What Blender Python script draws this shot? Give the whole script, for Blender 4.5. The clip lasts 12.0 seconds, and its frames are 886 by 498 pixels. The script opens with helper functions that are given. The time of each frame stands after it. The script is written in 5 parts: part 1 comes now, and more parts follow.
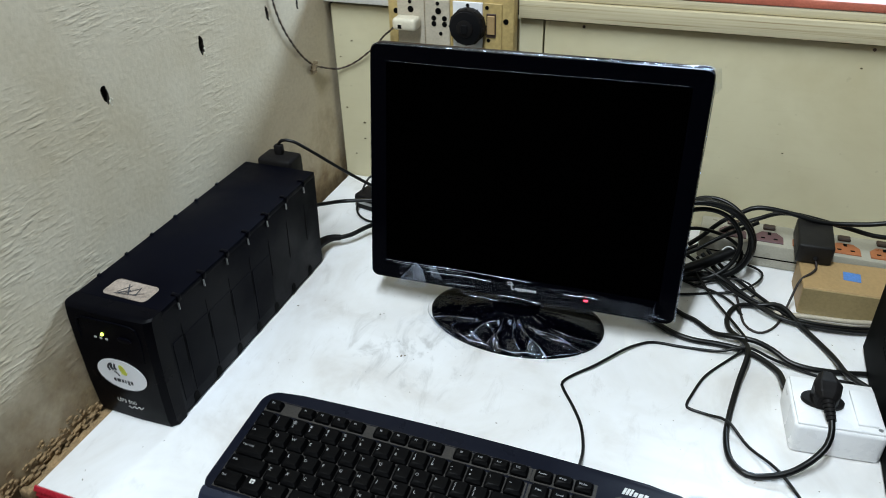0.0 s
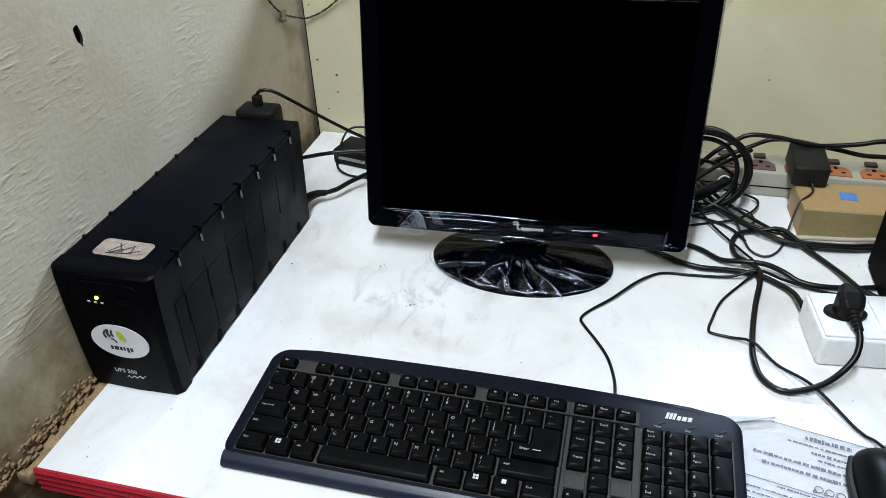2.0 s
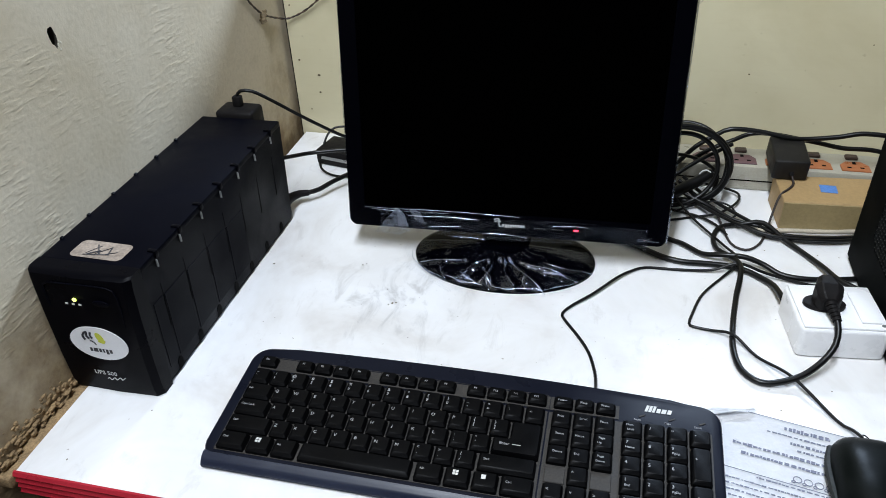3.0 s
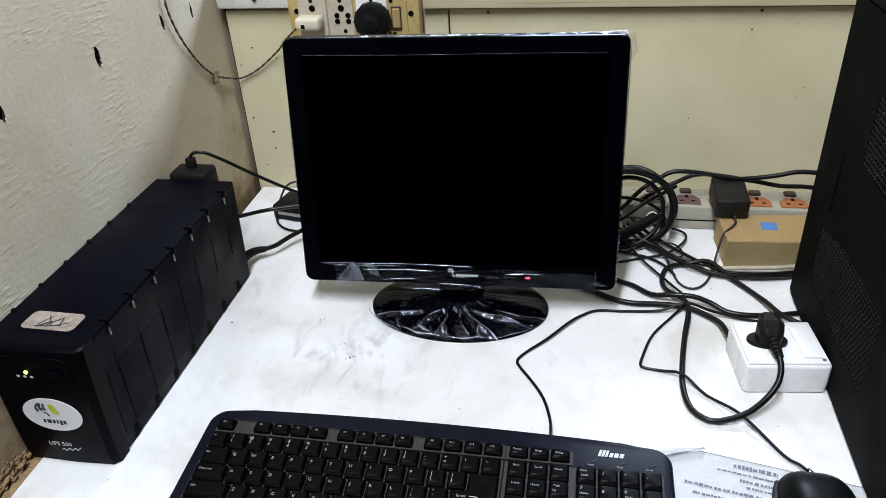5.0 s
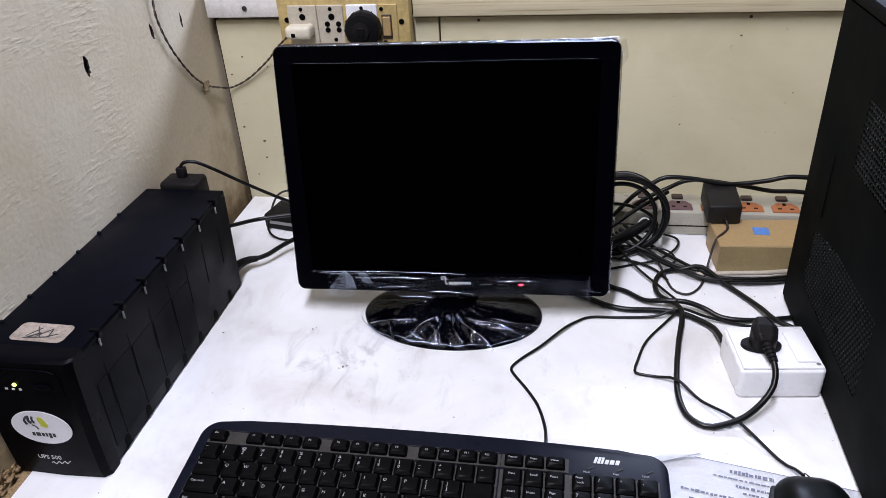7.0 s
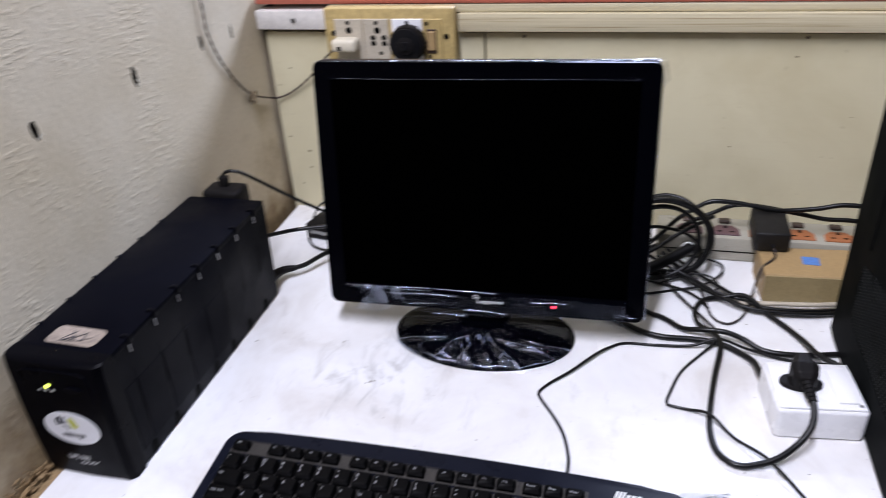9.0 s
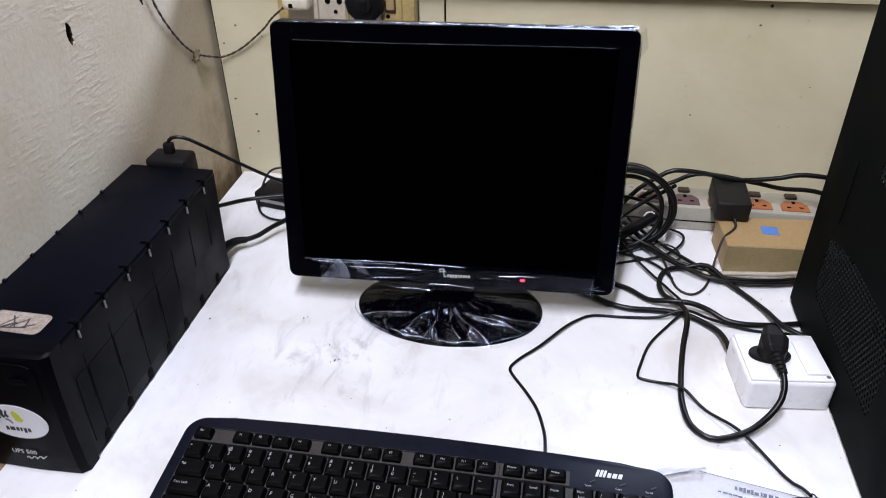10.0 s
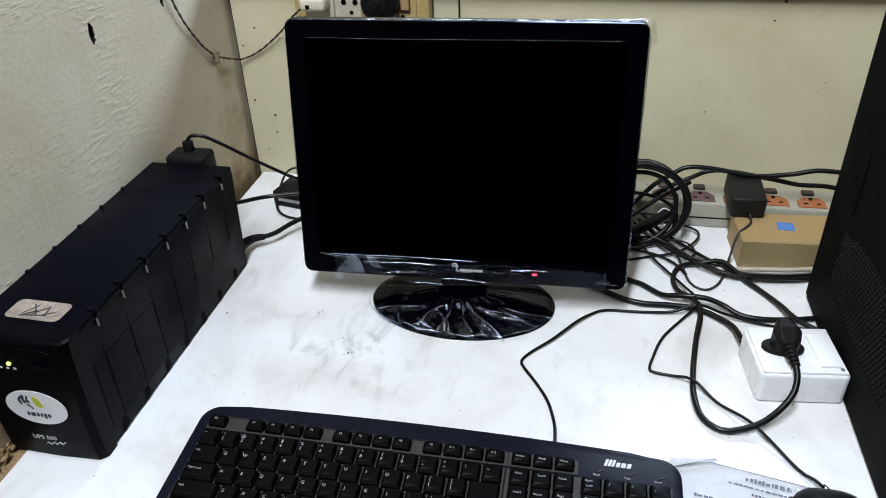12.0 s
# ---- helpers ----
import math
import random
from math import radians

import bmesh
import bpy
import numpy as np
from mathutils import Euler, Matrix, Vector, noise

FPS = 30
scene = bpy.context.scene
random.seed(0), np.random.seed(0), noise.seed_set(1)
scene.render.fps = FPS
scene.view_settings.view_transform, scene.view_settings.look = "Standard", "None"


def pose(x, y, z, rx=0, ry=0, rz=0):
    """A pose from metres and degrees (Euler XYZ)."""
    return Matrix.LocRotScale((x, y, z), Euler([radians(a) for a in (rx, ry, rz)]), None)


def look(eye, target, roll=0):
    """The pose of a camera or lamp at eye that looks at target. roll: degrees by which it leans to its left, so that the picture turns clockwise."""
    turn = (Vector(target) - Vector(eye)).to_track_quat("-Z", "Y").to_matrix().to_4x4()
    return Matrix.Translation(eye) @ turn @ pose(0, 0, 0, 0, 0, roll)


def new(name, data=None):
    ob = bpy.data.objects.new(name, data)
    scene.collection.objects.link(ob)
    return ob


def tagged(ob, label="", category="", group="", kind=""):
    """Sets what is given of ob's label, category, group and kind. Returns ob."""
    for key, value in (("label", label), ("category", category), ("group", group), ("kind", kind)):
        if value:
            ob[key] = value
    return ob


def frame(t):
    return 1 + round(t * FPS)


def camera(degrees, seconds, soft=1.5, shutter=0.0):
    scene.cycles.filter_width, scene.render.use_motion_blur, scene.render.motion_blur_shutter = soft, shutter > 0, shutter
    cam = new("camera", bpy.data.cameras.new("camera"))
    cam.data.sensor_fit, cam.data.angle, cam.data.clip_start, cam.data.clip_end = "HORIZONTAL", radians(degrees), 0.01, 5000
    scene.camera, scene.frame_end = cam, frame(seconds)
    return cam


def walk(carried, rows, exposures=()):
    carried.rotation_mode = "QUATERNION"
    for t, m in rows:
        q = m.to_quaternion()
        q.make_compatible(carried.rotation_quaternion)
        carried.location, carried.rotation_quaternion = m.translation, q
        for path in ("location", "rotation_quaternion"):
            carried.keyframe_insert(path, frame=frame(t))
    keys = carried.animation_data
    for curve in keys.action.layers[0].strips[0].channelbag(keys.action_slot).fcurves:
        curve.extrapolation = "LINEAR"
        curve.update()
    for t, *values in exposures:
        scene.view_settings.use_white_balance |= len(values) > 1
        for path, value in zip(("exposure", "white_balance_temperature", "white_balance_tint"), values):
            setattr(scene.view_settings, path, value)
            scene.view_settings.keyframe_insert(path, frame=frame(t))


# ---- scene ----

cam = camera(61.1, 12.0, soft=0.8, shutter=0.5)
# seconds, eye, then tilt, lean and turn in degrees
PATH = [
    (0, 0.5787, -1.0360, 1.3411, 57.185, 1.319, 20.048),
    (0.5, 0.5117, -1.0460, 1.3170, 57.689, 0.858, 14.444),
    (1, 0.4735, -1.0481, 1.2900, 55.100, -1.081, 11.780),
    (1.5, 0.4837, -1.0488, 1.2858, 55.170, 0.726, 12.639),
    (2, 0.4972, -1.0537, 1.2869, 55.507, 1.689, 13.870),
    (2.5, 0.5084, -1.0541, 1.2823, 55.662, 2.293, 13.541),
    (3, 0.5123, -1.0530, 1.2833, 55.569, 2.125, 13.046),
    (3.5, 0.5198, -1.0549, 1.2882, 56.045, 1.983, 11.983),
    (3.7, 0.5190, -1.0518, 1.3017, 56.638, 1.958, 11.796),
    (5.3, 0.5354, -1.0532, 1.3048, 58.390, 3.066, 9.758),
    (5.5, 0.5332, -1.0518, 1.3036, 58.461, 3.072, 9.796),
    (6, 0.5312, -1.0501, 1.3058, 58.893, 2.880, 9.297),
    (6.5, 0.5293, -1.0510, 1.3038, 59.175, 3.172, 8.941),
    (7, 0.5330, -1.0513, 1.3014, 58.978, 3.063, 9.127),
    (7.2, 0.5317, -1.0520, 1.2995, 58.937, 3.174, 9.320),
    (8.8, 0.5713, -1.0441, 1.3017, 58.736, 4.041, 17.362),
    (9, 0.5606, -1.0322, 1.3082, 59.716, 3.443, 14.105),
    (9.5, 0.5239, -1.0114, 1.3097, 59.055, 1.191, 8.579),
    (10, 0.5091, -1.0063, 1.3075, 56.342, 0.766, 9.245),
    (10.5, 0.5088, -1.0144, 1.2943, 55.949, 1.209, 10.483),
    (11, 0.5211, -1.0157, 1.2906, 56.129, 1.740, 11.038),
    (11.5, 0.5220, -1.0190, 1.2934, 56.513, 1.957, 11.536),
    (12, 0.5262, -1.0204, 1.2962, 57.186, 1.864, 10.835),
]
EXPOSURES = [(0, -0.12, 6500, 5), (0.7, -0.05, 6500, 2), (1.2, -0.02, 6500, 5), (2.5, -0.02, 6500, 9), (3.5, 0.0, 6500, 12), (5.3, 0.0, 6700, 11), (6.6, 0.0, 6700, 12), (7.0, 0.0, 6550, 23), (8.8, 0.0, 6500, 23), (9.4, 0.0, 6400, 27), (10.0, 0.0, 6550, 22), (10.5, 0.0, 6650, 13), (11.2, -0.05, 6550, 9), (11.5, 0.03, 6700, 15), (12.0, -0.06, 6550, 11)]
walk(cam, [(t, pose(*row)) for t, *row in PATH], EXPOSURES)

# ---- light: tube lamps on the ceiling on both sides of the low partition ----
world = bpy.data.worlds.new("world")
world.use_nodes = True
world.node_tree.nodes["Background"].inputs[0].default_value = (0.05, 0.05, 0.05, 1)
scene.world = world


def tube_lamp(name, place, target, watts, length=1.2, width=0.06, colour=(1.0, 0.985, 0.96), turn=0):
    lamp = bpy.data.lights.new(name, "AREA")
    lamp.shape, lamp.size, lamp.size_y = "RECTANGLE", length, width
    lamp.energy, lamp.color = watts, colour
    ob = new(name, lamp)
    ob.matrix_world = look(place, target, turn)
    return ob


COOL, NEUTRAL = (0.79, 0.98, 1.25), (0.885, 0.98, 1.10)
tube_lamp("tube_lamp_far", (0.9, 1.9, 2.35), (0.4, -0.3, 0.75), 94, width=0.6, colour=COOL)
tube_lamp("tube_lamp_near", (0.34, -1.15, 2.70), (0.38, -0.30, 0.80), 47, turn=90, colour=NEUTRAL)

# ---- materials ----
def nodes_of(name):
    m = bpy.data.materials.new(name)
    m.use_nodes = True
    nt = m.node_tree
    return m, nt, nt.nodes["Principled BSDF"]


def link(nt, a, b):
    nt.links.new(a, b)


def coords(nt, scale=(1, 1, 1), turn=(0, 0, 0)):
    tc = nt.nodes.new("ShaderNodeTexCoord")
    mp = nt.nodes.new("ShaderNodeMapping")
    mp.inputs["Scale"].default_value = scale
    mp.inputs["Rotation"].default_value = [radians(a) for a in turn]
    link(nt, tc.outputs["Object"], mp.inputs["Vector"])
    return mp.outputs["Vector"]


def noise_tex(nt, vec, scale, detail=4.0, rough=0.55, warp=0.0):
    n = nt.nodes.new("ShaderNodeTexNoise")
    n.inputs["Scale"].default_value, n.inputs["Detail"].default_value = scale, detail
    n.inputs["Roughness"].default_value, n.inputs["Distortion"].default_value = rough, warp
    link(nt, vec, n.inputs["Vector"])
    return n.outputs["Fac"]


def ramp(nt, fac, stops):
    r = nt.nodes.new("ShaderNodeValToRGB")
    els = r.color_ramp.elements
    while len(els) < len(stops):
        els.new(0.5)
    for e, (p, c) in zip(els, stops):
        e.position, e.color = p, (*c, 1) if len(c) == 3 else c
    link(nt, fac, r.inputs["Fac"])
    return r.outputs["Color"]


def mix(nt, fac, a, b, mode="MIX"):
    m = nt.nodes.new("ShaderNodeMix")
    m.data_type, m.blend_type = "RGBA", mode
    for sock, v in ((m.inputs[0], fac), (m.inputs[6], a), (m.inputs[7], b)):
        if isinstance(v, (int, float)):
            sock.default_value = v
        elif isinstance(v, tuple):
            sock.default_value = (*v, 1)
        else:
            link(nt, v, sock)
    return m.outputs[2]


def bump(nt, bsdf, height, strength, distance=0.002, after=None):
    b = nt.nodes.new("ShaderNodeBump")
    b.inputs["Strength"].default_value, b.inputs["Distance"].default_value = strength, distance
    link(nt, height, b.inputs["Height"])
    if after is not None:
        link(nt, after, b.inputs["Normal"])
    link(nt, b.outputs["Normal"], bsdf.inputs["Normal"])
    return b.outputs["Normal"]


BLACKS = ("textured_black_case", "smooth_black_face", "keyboard_black", "key_black", "plug_black", "tower_black_steel", "mouse_black", "piano_black_bezel", "black_back_shell")


def surface(name, colour, rough=0.5, metal=0.0, vary=0.25, scale=40, fine=400, relief=0.15, spec=0.4, depth=0.0006, gloss_vary=0.15):
    """A plain surface with two scales of variation in tone, gloss and relief."""
    m, nt, b = nodes_of(name)
    v = coords(nt)
    big, small = noise_tex(nt, v, scale, 5), noise_tex(nt, v, fine, 3)
    dark = tuple(c * (1 - vary) for c in colour)
    light = tuple(min(1, c * (1 + vary * 0.6)) for c in colour)
    col = mix(nt, 0.5, ramp(nt, big, [(0.3, dark), (0.7, light)]), ramp(nt, small, [(0.35, dark), (0.65, light)]))
    link(nt, col, b.inputs["Base Color"])
    r = ramp(nt, big, [(0.3, (max(0, rough - gloss_vary),) * 3), (0.7, (min(1, rough + gloss_vary),) * 3)])
    link(nt, r, b.inputs["Roughness"])
    b.inputs["Metallic"].default_value = metal
    b.inputs["Specular IOR Level"].default_value = (0.025 if name in ("tower_black_steel", "piano_black_bezel") else min(spec, 0.04 if name in ("textured_black_case", "smooth_black_face") else 0.08)) if name in BLACKS else spec
    if relief:
        bump(nt, b, small, relief, depth)
    return m


def wall_paint(name):
    """Old cream distemper over trowelled plaster, stained brown low down by damp."""
    m, nt, b = nodes_of(name)
    v = coords(nt)
    slant = coords(nt, (1, 12, 52), (-14, 0, 0))
    raw = ramp(nt, noise_tex(nt, slant, 4.0, 2, 0.5, 0.08), [(0.47, (0.42,) * 3), (0.78, (0.95,) * 3)])
    along = nt.nodes.new("ShaderNodeSeparateXYZ")
    link(nt, v, along.inputs[0])
    span = nt.nodes.new("ShaderNodeMapRange")
    span.inputs["From Min"].default_value, span.inputs["From Max"].default_value = -0.12, -0.50
    link(nt, along.outputs["Y"], span.inputs["Value"])
    patch = ramp(nt, noise_tex(nt, v, 6, 3), [(0.46, (0.06,) * 3), (0.62, (1,) * 3)])
    # the coarse trowelling is smoothed over towards the corner
    rough_zone = mix(nt, 1.0, patch, ramp(nt, span.outputs[0], [(0.0, (0.18,) * 3), (1.0, (1,) * 3)]), "MULTIPLY")
    strokes = mix(nt, rough_zone, (0.42, 0.42, 0.42), raw)
    blot, fine = noise_tex(nt, v, 5, 5, 0.6), noise_tex(nt, v, 160, 4)
    base = ramp(nt, blot, [(0.25, (0.51, 0.42, 0.275)), (0.55, (0.61, 0.525, 0.38)), (0.8, (0.655, 0.58, 0.44))])
    base = mix(nt, ramp(nt, fine, [(0.3, (0.16,) * 3), (0.55, (0.0,) * 3)]), base, (0.33, 0.28, 0.19))
    sep = nt.nodes.new("ShaderNodeSeparateXYZ")
    link(nt, v, sep.inputs[0])
    wob = nt.nodes.new("ShaderNodeMath")
    wob.operation = "MULTIPLY_ADD"
    link(nt, noise_tex(nt, v, 14, 6, 0.65), wob.inputs[0])
    wob.inputs[1].default_value = -0.30
    link(nt, sep.outputs["Z"], wob.inputs[2])
    damp = ramp(nt, wob.outputs[0], [(0.595, (0.92,) * 3), (0.645, (0.55,) * 3), (0.73, (0.0,) * 3)])
    dirt = ramp(nt, noise_tex(nt, v, 60, 5, 0.7), [(0.3, (0.14, 0.08, 0.035)), (0.7, (0.33, 0.24, 0.12))])
    link(nt, mix(nt, damp, base, dirt), b.inputs["Base Color"])
    b.inputs["Roughness"].default_value = 0.85
    n1 = bump(nt, b, strokes, 0.60, 0.0028)
    bump(nt, b, fine, 0.25, 0.0012, n1)
    return m


def table_laminate(name):
    """White laminate, scuffed, with faint dusty smears and small specks."""
    m, nt, b = nodes_of(name)
    v = coords(nt)
    cloud, smear = noise_tex(nt, v, 7, 5, 0.6, 0.6), noise_tex(nt, coords(nt, (1, 0.45, 1), (0, 0, 35)), 36, 6, 0.68, 0.7)
    speck = noise_tex(nt, v, 210, 2, 0.4)
    col = ramp(nt, cloud, [(0.34, (0.70, 0.675, 0.65)), (0.47, (0.80, 0.79, 0.78)), (0.62, (0.865, 0.865, 0.87))])
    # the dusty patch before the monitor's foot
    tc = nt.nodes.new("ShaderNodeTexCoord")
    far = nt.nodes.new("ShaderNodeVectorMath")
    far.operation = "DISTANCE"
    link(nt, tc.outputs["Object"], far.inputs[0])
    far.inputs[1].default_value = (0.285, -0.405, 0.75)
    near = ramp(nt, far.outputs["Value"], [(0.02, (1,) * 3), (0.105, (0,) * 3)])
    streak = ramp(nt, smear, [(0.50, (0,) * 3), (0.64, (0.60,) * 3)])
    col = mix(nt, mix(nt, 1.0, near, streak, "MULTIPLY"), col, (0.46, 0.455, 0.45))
    col = mix(nt, ramp(nt, smear, [(0.57, (0,) * 3), (0.72, (0.40,) * 3)]), col, (0.54, 0.515, 0.49))
    col = mix(nt, ramp(nt, speck, [(0.775, (0,) * 3), (0.80, (0.6,) * 3)]), col, (0.25, 0.2, 0.16))
    link(nt, col, b.inputs["Base Color"])
    link(nt, ramp(nt, cloud, [(0.3, (0.42,) * 3), (0.7, (0.28,) * 3)]), b.inputs["Roughness"])
    bump(nt, b, noise_tex(nt, v, 500, 2), 0.05, 0.0004)
    return m


def panel_paint(name):
    """Cream enamel on plywood, yellowed, with fly specks and dull smudges."""
    m, nt, b = nodes_of(name)
    v = coords(nt)
    cloud = noise_tex(nt, v, 4.5, 5, 0.55, 0.4)
    grain = noise_tex(nt, coords(nt, (1.5, 1, 14)), 12, 5, 0.6, 0.3)
    speck = noise_tex(nt, v, 75, 2, 0.5)
    col = ramp(nt, cloud, [(0.3, (0.50, 0.44, 0.275)), (0.5, (0.585, 0.53, 0.352)), (0.7, (0.62, 0.57, 0.385))])
    col = mix(nt, ramp(nt, grain, [(0.55, (0,) * 3), (0.8, (0.3,) * 3)]), col, (0.52, 0.45, 0.29))
    col = mix(nt, ramp(nt, speck, [(0.70, (0,) * 3), (0.77, (0.32,) * 3)]), col, (0.25, 0.20, 0.13))
    link(nt, col, b.inputs["Base Color"])
    b.inputs["Roughness"].default_value = 0.5
    bump(nt, b, grain, 0.12, 0.001)
    return m


def film_plastic(name, cover, rough=0.12):
    """Thin clear wrapping film: mostly see-through, with sharp glints on its folds."""
    m, nt, b = nodes_of(name)
    out = nt.nodes["Material Output"]
    clear, shine = nt.nodes.new("ShaderNodeBsdfTransparent"), nt.nodes.new("ShaderNodeBsdfGlossy")
    shine.inputs["Roughness"].default_value = rough
    shine.inputs["Color"].default_value = (0.74, 0.82, 1.0, 1)
    fold = noise_tex(nt, coords(nt, (1, 0.4, 1), (0, 0, 20)), 38, 4, 0.55, 0.9)
    bp = nt.nodes.new("ShaderNodeBump")
    bp.inputs["Strength"].default_value, bp.inputs["Distance"].default_value = 0.8, 0.006
    link(nt, fold, bp.inputs["Height"])
    link(nt, bp.outputs[0], shine.inputs["Normal"])
    ms = nt.nodes.new("ShaderNodeMixShader")
    ms.inputs[0].default_value = cover
    link(nt, clear.outputs[0], ms.inputs[1])
    link(nt, shine.outputs[0], ms.inputs[2])
    link(nt, ms.outputs[0], out.inputs["Surface"])
    return m


def glow(name, colour, strength):
    m, nt, b = nodes_of(name)
    b.inputs["Base Color"].default_value = (*colour, 1)
    b.inputs["Emission Color"].default_value = (*colour, 1)
    b.inputs["Emission Strength"].default_value = strength
    return m


M_WALL, M_TABLE, M_PANEL = wall_paint("old_wall_paint"), table_laminate("white_laminate"), panel_paint("cream_panel_paint")
M_ROOM = surface("unseen_room_bounce", (0.24, 0.23, 0.21), 0.8, vary=0.12, scale=3, fine=120)
M_FLOOR = surface("floor_cement", (0.22, 0.20, 0.18), 0.7, vary=0.3, scale=6, fine=90)
M_HOLE = surface("bare_hole", (0.035, 0.028, 0.02), 0.95, vary=0.5, fine=300)
M_CRUMB = surface("crumbled_plaster", (0.30, 0.20, 0.10), 0.95, vary=0.6, scale=60, fine=500, relief=0.6)
M_SPECK = surface("brown_speck", (0.14, 0.105, 0.06), 0.9, vary=0.5, fine=900)
M_RED = surface("red_edging", (0.42, 0.02, 0.035), 0.32, vary=0.2, scale=20)
M_REDCAP = surface("red_capping", (0.50, 0.14, 0.09), 0.5, vary=0.2, scale=12)
M_PLY = surface("plywood_underside", (0.24, 0.15, 0.08), 0.7, vary=0.3, scale=18)


def batten_paint(name):
    """Thin cream paint on a wooden batten, its long grain and a few dark cracks showing."""
    m, nt, b = nodes_of(name)
    grain = noise_tex(nt, coords(nt, (1.2, 60, 130)), 3.0, 5, 0.6, 0.25)
    blot = noise_tex(nt, coords(nt, (1, 3, 6)), 7, 4)
    col = ramp(nt, grain, [(0.30, (0.36, 0.28, 0.15)), (0.42, (0.53, 0.46, 0.30)), (0.62, (0.60, 0.535, 0.36)), (0.75, (0.50, 0.42, 0.26))])
    col = mix(nt, ramp(nt, blot, [(0.55, (0,) * 3), (0.75, (0.35,) * 3)]), col, (0.43, 0.35, 0.21))
    link(nt, col, b.inputs["Base Color"])
    b.inputs["Roughness"].default_value = 0.5
    bump(nt, b, grain, 0.3, 0.0008)
    return m


M_TRIM = batten_paint("cream_batten_paint")
M_WHITEBAR = surface("white_batten_paint", (0.68, 0.65, 0.60), 0.45, vary=0.16, scale=22, fine=200)
M_BOARD = surface("yellowed_board", (0.47, 0.345, 0.14), 0.42, vary=0.26, scale=20, fine=160)
M_PLATE = surface("ivory_socket_plate", (0.52, 0.46, 0.36), 0.4, vary=0.18, scale=60)
M_WHITEPL = surface("white_plastic", (0.86, 0.86, 0.87), 0.3, vary=0.02, scale=20, relief=0.0)
M_IVORY = surface("ivory_plastic", (0.70, 0.64, 0.50), 0.4, vary=0.12, scale=60)
M_UPS = surface("textured_black_case", (0.0011, 0.0013, 0.0036), 0.46, vary=0.25, scale=14, fine=900, relief=0.35, depth=0.0005, spec=0.22)
M_UPSFACE = surface("smooth_black_face", (0.0012, 0.0012, 0.0024), 0.36, vary=0.2, scale=30, fine=700, relief=0.1)
M_SLOT = surface("slot_black", (0.0025, 0.0025, 0.0025), 0.8, vary=0.2, spec=0.05)
M_STICK = surface("buff_sticker", (0.27, 0.215, 0.17), 0.55, vary=0.45, scale=110)
M_INK = surface("black_ink", (0.03, 0.03, 0.035), 0.6, vary=0.2)
M_LABEL = surface("white_label", (0.74, 0.74, 0.76), 0.4, vary=0.05)
M_GREENINK = surface("yellow_green_ink", (0.50, 0.52, 0.06), 0.5, vary=0.1)
M_LEGEND = surface("pale_legend_ink", (0.62, 0.62, 0.60), 0.6, vary=0.2, scale=300, relief=0)
M_KEYINK = surface("worn_key_legend", (0.40, 0.40, 0.41), 0.6, vary=0.35, scale=300, relief=0)
M_BEZEL = surface("piano_black_bezel", (0.0007, 0.0008, 0.0018), 0.14, vary=0.2, scale=12, relief=0.02, gloss_vary=0.05)
M_SCREEN = surface("dark_lcd_glass", (0.0001, 0.0001, 0.0001), 0.6, vary=0.1, relief=0, spec=0.003, gloss_vary=0.05)
M_BACK = surface("black_back_shell", (0.008, 0.008, 0.009), 0.5)
M_KBODY = surface("keyboard_black", (0.0075, 0.0088, 0.0155), 0.36, vary=0.2, scale=25, fine=900, relief=0.04)
# the lip's reflected blue sheen is mixed into its base colour
M_LIPSHEEN = surface("keyboard_lip_blue_sheen", (0.010, 0.015, 0.034), 0.36, vary=0.2, scale=12, fine=500, relief=0.05, spec=0.45)
M_KEY = surface("key_black", (0.0022, 0.0022, 0.0026), 0.40, vary=0.3, scale=60, fine=700, relief=0.15)
M_WELL = surface("dusty_key_well", (0.036, 0.032, 0.028), 0.65, vary=0.5, scale=70, fine=500)
M_CABLE = surface("cable_black", (0.004, 0.004, 0.004), 0.33, vary=0.25, scale=50, relief=0.05, spec=0.32, gloss_vary=0.06)
M_GREYCAB = surface("cable_grey", (0.50, 0.44, 0.34), 0.5, vary=0.2, scale=50)
M_TWIST = surface("twisted_wire_brown", (0.115, 0.075, 0.05), 0.55, vary=0.4, scale=120)
M_TWIST2 = surface("twisted_wire_dark", (0.03, 0.022, 0.02), 0.55, vary=0.4, scale=120)
M_TAG = surface("old_tan_tape", (0.20, 0.15, 0.085), 0.7, vary=0.5, scale=150)
M_PLUG = surface("plug_black", (0.011, 0.010, 0.010), 0.45, vary=0.25, scale=60, fine=600, relief=0.2)
M_DUSTY = surface("dusty_adapter_black", (0.013, 0.012, 0.011), 0.5, vary=0.5, scale=45, fine=400, relief=0.1, spec=0.25)
M_TAN = surface("tan_card", (0.40, 0.265, 0.12), 0.6, vary=0.14, scale=22, fine=260)
M_TANSIDE = surface("shaded_tan_side", (0.31, 0.235, 0.11), 0.7, vary=0.2, scale=30, fine=260)
M_BLUE = surface("blue_tape", (0.10, 0.25, 0.62), 0.45, vary=0.25, scale=70)
M_STRIP = surface("strip_white", (0.41, 0.385, 0.31), 0.4, vary=0.1, scale=30)
M_PLUM = surface("plum_socket", (0.13, 0.065, 0.07), 0.4, vary=0.15)
M_ORANGE = surface("orange_socket", (0.42, 0.14, 0.05), 0.4, vary=0.15)
M_BROWNSW = surface("brown_switch", (0.055, 0.032, 0.022), 0.4, vary=0.2)
M_TOWER = surface("tower_black_steel", (0.0024, 0.0032, 0.0032), 0.62, vary=0.25, scale=9, fine=900, relief=0.22, depth=0.0003)
